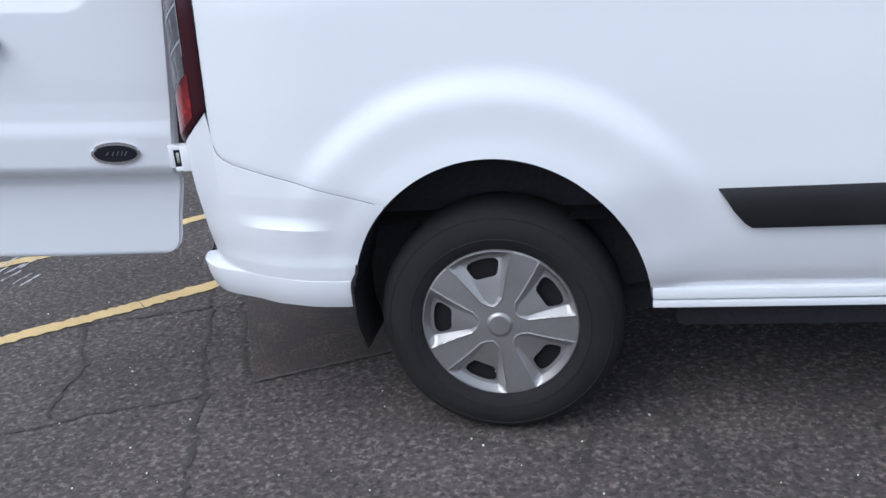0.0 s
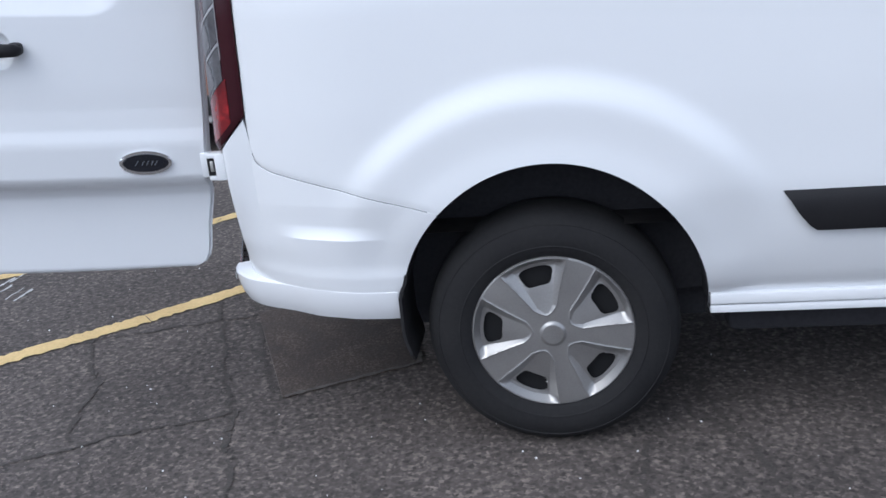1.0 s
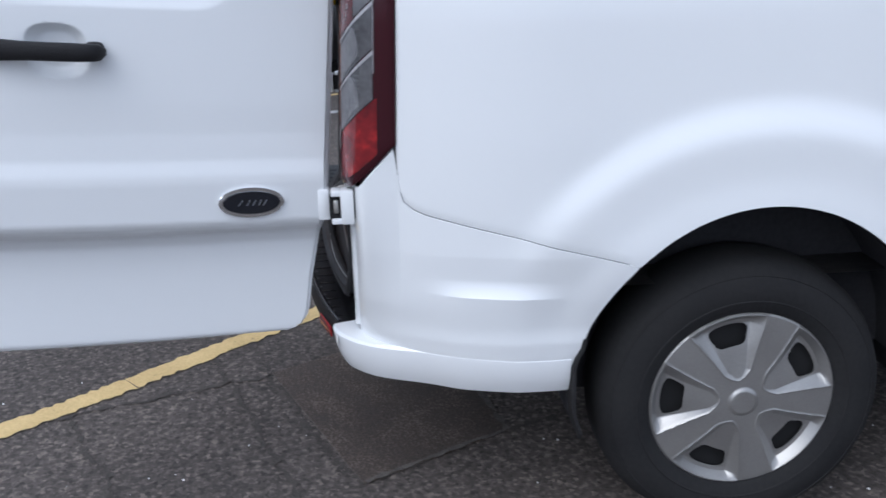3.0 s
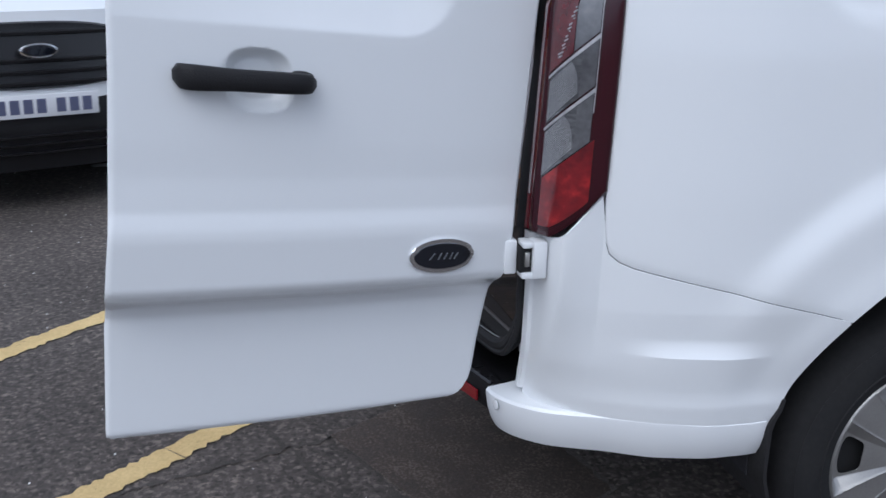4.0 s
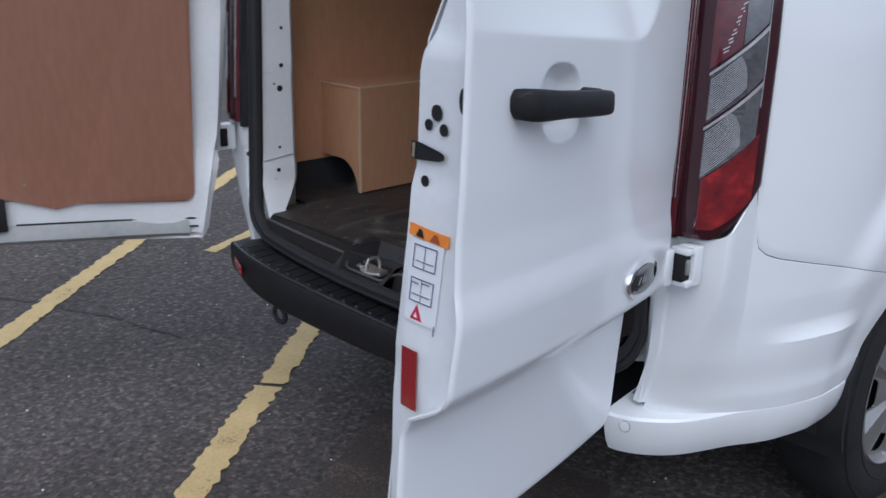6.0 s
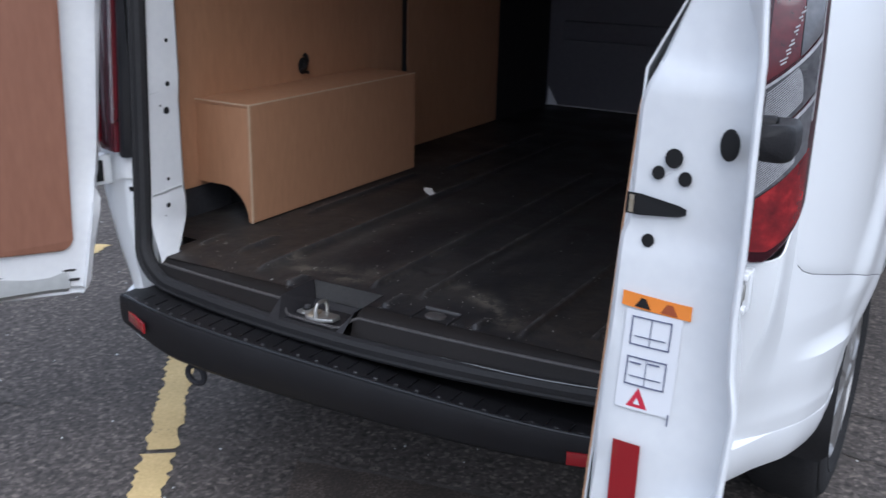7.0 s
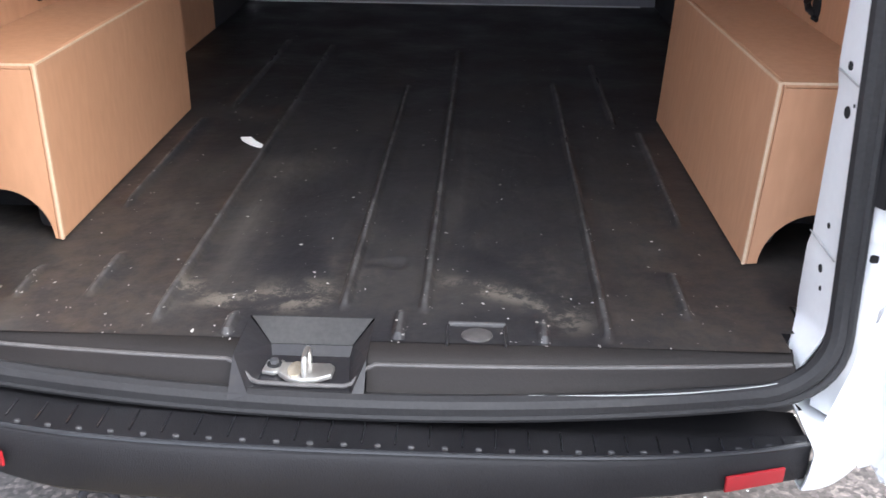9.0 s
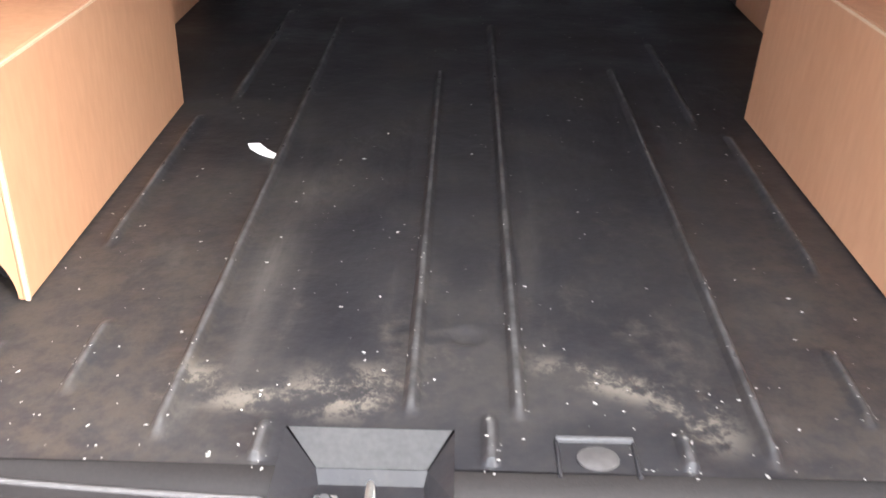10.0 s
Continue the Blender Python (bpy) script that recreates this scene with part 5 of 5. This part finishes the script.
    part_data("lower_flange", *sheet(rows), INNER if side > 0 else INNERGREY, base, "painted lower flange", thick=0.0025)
    out = []
    y0, y1, zb, zt, r = (-0.960, -1.535, 0.622, 1.170, 0.03) if side > 0 else (-0.990, -1.525, 0.622, 1.62, 0.03)
    for cr, top, back, a0 in ((0.13 if side > 0 else r, False, False, -90), (r, True, False, 0), (r, True, True, 90)):
        cy, cz = (y1 + cr) if back else (y0 - cr), (zt - cr) if top else (zb + cr)
        for i in range(9):
            a = radians(a0 + 90 * i / 8)
            out.append((cy + cr * math.cos(a), cz + cr * math.sin(a)))
    if side > 0:
        out = [(y + 0.08 * (z - 1.17) * smooth01(-1.30, -0.97, y), z) for y, z in out]
    out += [(y1, 0.70), (y1, 0.648), (y1 + 0.10, 0.640), (y1 + 0.20, 0.612), (y1 + 0.25, zb + 0.004)]
    bm = bmesh.new()
    lows = [bm.verts.new((inner_x(y, 0.005, z), y + lean(z), z + rise(y))) for y, z in out]
    tops = [bm.verts.new((inner_x(y, 0.013, z), y + lean(z), z + rise(y))) for y, z in out]
    bm.faces.new(lows), bm.faces.new(tops)
    for i in range(len(out)):
        bm.faces.new((lows[i], lows[(i + 1) % len(out)], tops[(i + 1) % len(out)], tops[i]))
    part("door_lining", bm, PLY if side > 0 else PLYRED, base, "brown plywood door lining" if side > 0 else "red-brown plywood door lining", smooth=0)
    for y, z in ((-1.10, 0.622), (-1.40, 0.68), (-1.03, 1.13), (-1.44, 1.13)):
        part("screw", prism(oval(0.004, 0.004, 10), 0.002, 0, frame_of((inner_x(y, 0.0135, z), y, z + rise(y)), (0, -side, 0), (0, 0, 1))), STEEL, base)
    # shut face fittings
    def on_face(h, f, lift=0.0):
        """A place on the shut face: f from the inner edge (0) to the outer (1)."""
        ox = door_skin(side, -1.60, 1.10, -0.011)[0]
        ix = X0 + side * (edge_inner(h) - X0)
        mx = ox + (ix - ox) * 0.05
        return (ix + (mx - ix) * f, face_y(h) - 0.004 * math.sin(min(1, max(0, f)) * math.pi) - lift, h + rise(-1.58))
    def plate(name, z0, z1, f0, f1, mat, lift=0.0015, lab="", tilt=0.0, parent=base):
        bm = bmesh.new()
        grid = [[bm.verts.new(Vector(on_face(z, f0 + (f1 - f0) * i / 5, lift + 0.001)) + Vector((0, 0, tilt * i / 5))) for i in range(6)] for z in np.linspace(z0, z1, 5)]
        for j in range(4):
            for i in range(5):
                bm.faces.new((grid[j][i], grid[j][i + 1], grid[j + 1][i + 1], grid[j + 1][i]))
        bmesh.ops.recalc_face_normals(bm, faces=bm.faces[:])
        bmesh.ops.solidify(bm, geom=bm.faces[:], thickness=0.0008)
        return part(name, bm, mat, parent, lab, smooth=0)
    if side > 0:
        for z, f, r in ((1.110, 0.385, 0.0090), (1.094, 0.26, 0.0064), (1.091, 0.50, 0.0068), (1.024, 0.27, 0.0064)):
            p = on_face(z, f, 0.0025)
            part("fixing_hole", prism(oval(r, r * 1.1, 16), 0.0015, 0, frame_of(p, (side, 0, 0), (0, 0, 1))), HOLE, base, "dark round fixing hole")
        p = on_face(1.131, 0.86, 0.013)
        part("grommet_hole", prism(oval(0.010, 0.0155, 18), 0.003, 0.001, frame_of(p, (side, -0.3, 0), (0, 0, 1))), HOLE, base, "dark oval grommet")
        pts = [(0.0, 1.049), (0.14, 1.049), (0.48, 1.053), (0.55, 1.056), (0.55, 1.062), (0.48, 1.065), (0.14, 1.071), (0.0, 1.071)]
        bm = bmesh.new()
        bm.faces.new([bm.verts.new(on_face(z, f, 0.006)) for f, z in pts])
        part("latch_slot", bm, HOLE, base, "black latch slot", smooth=0)
        plate("latch_claw", 1.051, 1.069, 0.035, 0.075, WORNSTEEL, 0.007, "worn steel latch claw")
        plate("warning_label", 0.955, 0.970, 0.12, 0.72, ORANGE, 0.003, "orange warning label", tilt=-0.004)
        for c, w, mat in ((0.31, 0.07, HOLE), (0.54, 0.075, RUSTMARK)):
            bm = bmesh.new()
            bm.faces.new([bm.verts.new(Vector(on_face(z, f, 0.0052)) + Vector((0, 0, -0.004 * (f - 0.12) / 0.6))) for f, z in ((c - w, 0.957), (c + w, 0.957), (c + w * 0.3, 0.967), (c - w * 0.3, 0.967))])
            part("label_mark", bm, mat, base, smooth=0)
        plate("paper_label", 0.848, 0.952, 0.17, 0.66, LABEL, 0.0016, "white instruction label")
        for z0 in (0.916, 0.874):
            for a, b, c, d in ((0.0, 0.030, 0.23, 0.24), (0.0, 0.030, 0.57, 0.58), (0.0, 0.0013, 0.23, 0.58), (0.0287, 0.030, 0.23, 0.58), (0.0, 0.03, 0.403, 0.408), (0.009, 0.010, 0.27, 0.54)):
                plate("label_line", z0 + a, z0 + b, c, d, INK, 0.003)
        for k in range(2):
            plate("label_line", 0.897 + 0.002 * k, 0.8985 + 0.002 * k, 0.26 + 0.16 * k, 0.36 + 0.16 * k, INK, 0.0034)
        bm = bmesh.new()
        bm.faces.new([bm.verts.new(on_face(z, f, 0.003)) for f, z in ((0.27, 0.851), (0.46, 0.851), (0.365, 0.872))])
        part("warning_triangle", bm, REDINK, base, "red warning triangle", smooth=0)
        bm = bmesh.new()
        bm.faces.new([bm.verts.new(on_face(z, f, 0.0042)) for f, z in ((0.335, 0.855), (0.395, 0.855), (0.365, 0.862))])
        part("triangle_centre", bm, LABEL, base, smooth=0)
        plate("label_line", 0.840, 0.852, 0.64, 0.65, INK, 0.003)
    if side > 0:
        plate("edge_reflector", 0.730, 0.812, 0.20, 0.45, REFLECT, 0.003, "tall red reflector")
    # hinge
    hz = 0.812
    hx = X0 + side * ((0.800 if side > 0 else 0.822) - X0)
    def across(u0, u1, y0, y1, z0, z1, r):
        return block(min(hx + side * u0, hx + side * u1), max(hx + side * u0, hx + side * u1), y0, y1, hz + z0, hz + z1, r)
    part("hinge_leaf", across(-0.022, 0.012, -0.922, -0.897, -0.034, 0.034, 0.004), WHITE, base, "white hinge leaf")
    part("hinge_plate", across(0.002, 0.040, -0.874, -0.846, -0.038, 0.037, 0.004), WHITE, base, "white hinge plate on the pillar")
    part("lug", across(0.000, 0.038, -0.894, -0.872, 0.024, 0.036, 0.003), WHITE, base)
    part("lug", across(0.000, 0.038, -0.894, -0.872, -0.037, -0.025, 0.003), WHITE, base)
    part("hinge_slot", across(-0.006, 0.030, -0.897, -0.872, -0.026, 0.025, 0.001), HOLE, base)
    part("knuckle", across(0.026, 0.035, -0.889, -0.879, -0.014, 0.016, 0.003), STEEL, base, "steel hinge knuckle")
    if side > 0:
        # grip handle in its scoop
        n = 24
        rows = []
        for i in range(n + 1):
            t = i / n * 2 - 1
            y = HANDLE[0] - 0.001 - 0.110 * t
            hh = (0.0168 + 0.0026 * smooth01(0.1, 0.75, t) - 0.0010 * smooth01(-0.5, -0.9, t)) * min(1.0, (1.015 - abs(t)) / 0.11) ** 0.5
            d = 0.0135 * min(1.0, (1.02 - abs(t)) / 0.10) ** 0.5
            cx, cz = 0.959 + 0.016 * t + 0.006 * (1 - t * t) - 0.016 * max(0.0, (abs(t) - 0.72) / 0.28) ** 2, HANDLE[1] + rise(y)
            ring = []
            for k in range(14):
                a = 2 * math.pi * k / 14
                o = d * math.copysign(abs(math.cos(a)) ** 0.5, math.cos(a))
                ring.append((cx + o, y + 0.15 * o, cz + hh * math.copysign(abs(math.sin(a)) ** 0.5, math.sin(a))))
            hub = [(cx, y, cz)] * 15
            if i == 0:
                rows.append(hub)
            rows.append(ring + [ring[0]])
            if i == n:
                rows.append(hub)
        part_data("door_handle", *sheet(rows), PLASTIC, base, "black grip door handle", smooth=50)
        for dy in (-0.088, 0.085):
            a = door_skin(side, HANDLE[0] + dy, HANDLE[1], 0.0)
            part("handle_foot", prism(oval(0.018, 0.0160, 20, 3), 0.022, 0.003, frame_of(a, (-0.24, 1, -0.1), (0, 0, 1))), PLASTIC, base, "black handle mount")
        # oval badge: plain dark oval in a chrome ring, no lettering
        c = door_skin(side, -1.057, 0.827, -0.002)
        m = frame_of(c, (-0.28, 1, -0.1), (0.02, 0.1, 1))
        part("badge_ring", prism(oval(0.069, 0.0325, 44), 0.008, 0.003, m), CHROME, base, "chrome badge surround")
        part("badge", prism(oval(0.060, 0.0245, 44), 0.0095, 0.002, m), BADGE, base, "dark blue oval badge")
        for u, w in ((-0.024, 0.009), (-0.008, 0.006), (0.004, 0.006), (0.016, 0.005), (0.026, 0.007)):
            part("badge_mark", prism([(u - w / 2, -0.006), (u - w / 2 + 0.0022, -0.006), (u + w / 2 + 0.0022, 0.006), (u + w / 2, 0.006)], 0.0105, 0, m), STUDPALE, base)
    else:
        # buffers and lock at the foot of the second door
        def mirrored(x0, x1, y0, y1, h0, h1, r):
            return block(2 * X0 - x1, 2 * X0 - x0, y0, y1, h0 + rise(y0), h1 + rise(y0), r)
        part("buffer_block", mirrored(0.785, 0.850, -1.555, -1.450, 0.553, 0.640, 0.006), RUBBER, base, "black rubber door buffer")
        part("buffer_block", mirrored(0.79, 0.87, -1.690, -1.595, 0.549, 0.592, 0.010), RUBBER, base, "black rubber corner buffer")
        for dz in (0.030, 0.052):
            part("flange_groove", tube([(inner_x(y, 0.012 if dz < 0.04 else 0.006, foot + 0.008 + dz), y, foot + 0.008 + dz + rise(y)) for y in np.linspace(-0.99, -1.43, 12)], 0.003, 6), PLASTIC, base, "dark groove along the flange")
        part("edge_seal", tube([(2 * X0 - 0.962, -1.66, z) for z in np.linspace(0.63, 1.78, 20)], 0.012, 8), RUBBER, base, "black rubber edge seal")
        reflect = [(-1.596, 0.745), (-1.574, 0.745), (-1.572, 0.830), (-1.594, 0.830)]
        bm = bmesh.new()
        lo = [bm.verts.new((inner_x(y, 0.0045, h), y, h + rise(y))) for y, h in reflect]
        hi = [bm.verts.new((inner_x(y, 0.0075, h), y, h + rise(y))) for y, h in reflect]
        bm.faces.new(lo), bm.faces.new(hi)
        for i in range(4):
            bm.faces.new((lo[i], lo[(i + 1) % 4], hi[(i + 1) % 4], hi[i]))
        part("edge_reflector", bm, REFLECT, base, "tall red reflector", smooth=0)
        part("lock_pin", tube([(2 * X0 - 0.86, -1.58, 1.165), (2 * X0 - 0.86, -1.655, 1.168)], 0.007, 8), STEEL, base, "steel lock pin")
        part("lock_body", mirrored(0.852, 0.885, -1.625, -1.592, 1.075, 1.115, 0.006), PLASTIC, base)
        pivot = Matrix.Translation((2 * X0 - 0.79, -0.90, 0))
        base.matrix_world = Matrix.Translation((0, -0.015, 0)) @ pivot @ pose(0, 0, 0, 0, 0, -13) @ Matrix.Diagonal((1, 1.06, 1, 1)) @ pivot.inverted()
    return base


door(1, "white rear door standing open, with handle and badge")
RISE[:] = [0.06, 0.03]
door(-1, "white rear door standing open, lined with plywood")

# ---- cab ----
stations = [(2.0, 1.95, 0.93), (2.35, 1.93, 0.93), (2.6, 1.72, 0.925), (2.95, 1.38, 0.92), (3.2, 1.17, 0.915), (3.55, 1.05, 0.89), (3.78, 0.93, 0.83), (3.88, 0.72, 0.78), (3.90, 0.45, 0.78)]
rows = []
for y, top, w in stations:
    rows.append([(X0 - w * 0.94, y, 0.40), (X0 - w, y, 0.62), (X0 - w, y, min(0.95, top - 0.03)), (X0 - w * 0.90, y, top - 0.08 * (top > 1)), (X0 - w * 0.72, y, top), (X0, y, top + 0.02),
                 (X0 + w * 0.72, y, top), (X0 + w * 0.90, y, top - 0.08 * (top > 1)), (X0 + w, y, min(0.95, top - 0.03)), (X0 + w, y, 0.62), (X0 + w * 0.94, y, 0.40)])
part_data("cab_shell", *sheet(rows), WHITE, van, "white cab and bonnet", smooth=50, thick=0.003)
bm = bmesh.new()
quad(bm, (X0 - 0.62, 2.44, 1.905), (X0 + 0.62, 2.44, 1.905), (X0 + 0.72, 3.12, 1.27), (X0 - 0.72, 3.12, 1.27))
part("windscreen", bm, GLASS, van, "dark windscreen", smooth=0)
for s in (1, -1):
    part("cab_window", prism([(2.08, 1.05), (3.0, 1.08), (2.55, 1.66), (2.08, 1.72)], 0.006, 0.002, frame_of((X0 + s * 0.931, 0, 0), (0, 1, 0), (0, 0, 1))), GLASS, van, "dark cab side window")
    part("headlamp", block(X0 + min(s * 0.55, s * 0.80), X0 + max(s * 0.55, s * 0.80), 3.78, 3.885, 0.74, 0.90, 0.02), LAMPGLASS, van, "clear headlamp")
part("front_bumper", block(X0 - 0.80, X0 + 0.80, 3.82, 3.93, 0.30, 0.60, 0.03), PLASTIC, van, "black front bumper")
part("cab_floor", block(X0 - 0.80, X0 + 0.80, 1.9, 3.6, 0.45, 0.50), LINER, van)


# ---- parked vehicles beyond ----
def nose(y, z):
    """Depth of a van's front by breadth and height, and of the bonnet above it."""
    x = -0.80 * (abs(y) / 0.95) ** 3.4 - 0.11 * smooth01(0.50, 1.10, z) - 0.05 * (1 - smooth01(0.26, 0.45, z))
    return x


def belt(y):
    return 0.572 + 0.055 * smooth01(0.25, 0.66, abs(y)) + 0.03 * smooth01(0.70, 0.78, abs(y))


def parked_van(m, paint, label, group):
    """A van seen from its front: bonnet, grille, lamps, bumper, plate. Its nose points along +x at the origin."""
    v = tagged(empty("parked_van"), label, "van", group=group)
    ys = np.linspace(-0.95, 0.95, 61)
    rows = []
    for t in np.linspace(0, 1, 16):
        rows.append([(nose(y, belt(y) + (1.0 - belt(y)) * t), y, belt(y) + (1.0 - belt(y)) * t) for y in ys])
    for t in np.linspace(0.05, 1, 12):
        rows.append([(nose(y, 1.0) * (1 - 0.5 * t) - 0.95 * t, y * (1 - 0.03 * t), 1.0 + 0.20 * math.sin(t * math.pi / 2) - 0.05 * (abs(y) / 0.95) ** 4) for y in ys])
    part_data("bonnet", *sheet(rows), paint, v, "smooth painted nose and bonnet", smooth=50, thick=0.003)
    rows = []
    for t in np.linspace(0, 1, 14):
        rows.append([(nose(y, 0.22 + (belt(y) - 0.22) * t) + 0.02 * math.sin(t * math.pi), y, 0.22 + (belt(y) - 0.224) * t) for y in ys])
    part_data("bumper", *sheet(rows), PLASTIC, v, "black lower bumper", smooth=50, thick=0.004)
    for z in (0.30, 0.345, 0.39):
        part_data("intake_bar", *sheet([[(nose(y, z + d) + 0.028 + o, y, z + d) for y in np.linspace(-0.5, 0.5, 21)] for d, o in ((0, -0.012), (0.006, 0.0), (0.016, 0.0), (0.022, -0.012))]), GLOSSY, v)
    # grille
    def rim(t):
        a = 2 * math.pi * t
        c, s = math.cos(a), math.sin(a)
        return 0.485 * math.copysign(abs(c) ** 0.80, c), 0.790 + 0.162 * math.copysign(abs(s) ** 0.55, s)
    rows = []
    for k, o in [(q / 10, 0.010) for q in range(10)] + [(0.96, 0.012), (1.0, -0.004)]:
        rows.append([(nose(rim(t)[0] * k, 0.785 + (rim(t)[1] - 0.785) * k) + o + 0.004, rim(t)[0] * k, 0.785 + (rim(t)[1] - 0.785) * k) for t in np.linspace(0, 1, 49)])
    g = part_data("grille", *sheet(rows), GLOSSY, v, "black slatted grille", smooth=40)
    for z, w in ((0.645, 0.36), (0.70, 0.42), (0.755, 0.44), (0.885, 0.38)):
        part_data("grille_bar", *sheet([[(nose(y, z) + o + 0.004, y, z + d) for y in np.linspace(-w, w, 25)] for d, o in ((0, -0.01), (0.006, 0.022), (0.018, 0.024), (0.026, -0.01))]), PLASTIC, g, smooth=30)
    mb = frame_of((0.010, 0, 0.822), (0, 1, 0), (0, 0, 1))
    part("badge_ring", prism(oval(0.090, 0.036, 32), 0.022, 0.003, mb), CHROME, v, "chrome oval badge surround")
    part("badge", prism(oval(0.080, 0.028, 32), 0.024, 0.002, mb), BADGE, v, "dark oval badge")
    for s in (1, -1):
        out = [(0.455, 0.93), (0.575, 0.845), (0.66, 0.865), (0.75, 0.95), (0.78, 1.03), (0.72, 1.085), (0.62, 1.06), (0.515, 0.99)]
        cy, cz = 0.62, 0.965
        rows = []
        for k, o in ((0.02, 0.012), (0.5, 0.012), (0.93, 0.010), (1.0, -0.012)):
            rows.append([(nose(cy + (y - cy) * k, cz + (z - cz) * k) + o - 0.55 * max(0.0, cz + (z - cz) * k - 1.0), s * (cy + (y - cy) * k), cz + (z - cz) * k) for y, z in out + out[:1]])
        lamp = part_data("headlamp", *sheet(rows), LAMPGLASS, v, "clear glass headlamp", smooth=30)
        for by, bz, r in ((0.59, 0.945, 0.05), (0.67, 0.99, 0.045)):
            part("lamp_bowl", prism(oval(r, r * 1.15, 20), 0.022, 0.006, frame_of((nose(by, bz) + 0.004 - 0.3 * max(0, bz - 0.98), s * by, bz), (-s * 0.55 * s, 1, 0) if s > 0 else (0.55, 1, 0), (-0.3, 0, 1))), LAMPBOWL, lamp, "dark reflector bowl")
        for x in (-0.98, -3.9):
            v2, f2 = revolve([(-0.10, 0.18), (-0.11, 0.28), (-0.08, 0.33), (0.06, 0.335), (0.10, 0.31), (0.10, 0.22), (0.07, 0.20), (0.05, 0.02)], 40)
            part_data("wheel", [(p[1] + x, s * (0.84 + p[0] * 0.8), p[2] + 0.335) for p in v2], f2, TYRE, v)
        # flank with a wheel arch
        rows = []
        for x in np.linspace(-0.80, -4.85, 60):
            low = 0.32
            if abs(x + 0.98) < 0.40:
                low = 0.335 + math.sqrt(max(0.0, 0.40 ** 2 - (x + 0.98) ** 2))
            if abs(x + 3.9) < 0.40:
                low = 0.335 + math.sqrt(max(0.0, 0.40 ** 2 - (x + 3.9) ** 2))
            top = float(np.interp(-x, [0.8, 0.95, 1.75, 2.0, 4.85], [1.08, 1.16, 1.86, 1.93, 1.93]))
            rows.append([(x, s * (0.955 - 0.10 * smooth01(1.1, 1.95, z)), z) for z in np.linspace(low, top, 12)])
        part_data("flank", *sheet(rows), paint, v, smooth=40, thick=0.004)
    rows = []
    for x, z, w in ((-0.93, 1.19, 0.86), (-1.75, 1.85, 0.80), (-2.0, 1.94, 0.80), (-4.85, 1.94, 0.80), (-4.87, 0.34, 0.90)):
        rows.append([(x, y, z) for y in np.linspace(-w, w, 9)])
    part_data("roof", *sheet(rows), paint, v, smooth=25, thick=0.004)
    part("underbody", block(-4.7, -0.30, -0.70, 0.70, 0.17, 0.46, 0.03), LINER, v)
    pl = part("number_plate", block(0.030, 0.040, -0.26, 0.26, 0.500, 0.611, 0.003), LABEL, v, "white number plate")
    for k in range(7):
        u = -0.205 + 0.063 * k + (0.03 if k > 3 else 0)
        part("plate_bar", block(0.0395, 0.0415, u - 0.022, u + 0.022, 0.520, 0.590), INK, pl)
    ws = bmesh.new()
    quad(ws, (-0.97, -0.76, 1.235), (-0.97, 0.76, 1.235), (-1.70, 0.68, 1.825), (-1.70, -0.68, 1.825))
    bmesh.ops.translate(ws, vec=(0.02, 0, 0.02), verts=ws.verts[:])
    part("windscreen", ws, GLASS, v, "dark windscreen", smooth=0)
    v.matrix_world = m
    return v


parked_van(pose(-2.68, -2.20, 0, 0, 0, 20), WHITE, "white parked van with black grille and bumper", "parked vans")
parked_van(pose(-5.35, -0.45, 0, 0, 0, 20), NAVY, "dark blue parked van on faded bay lines", "parked vans")
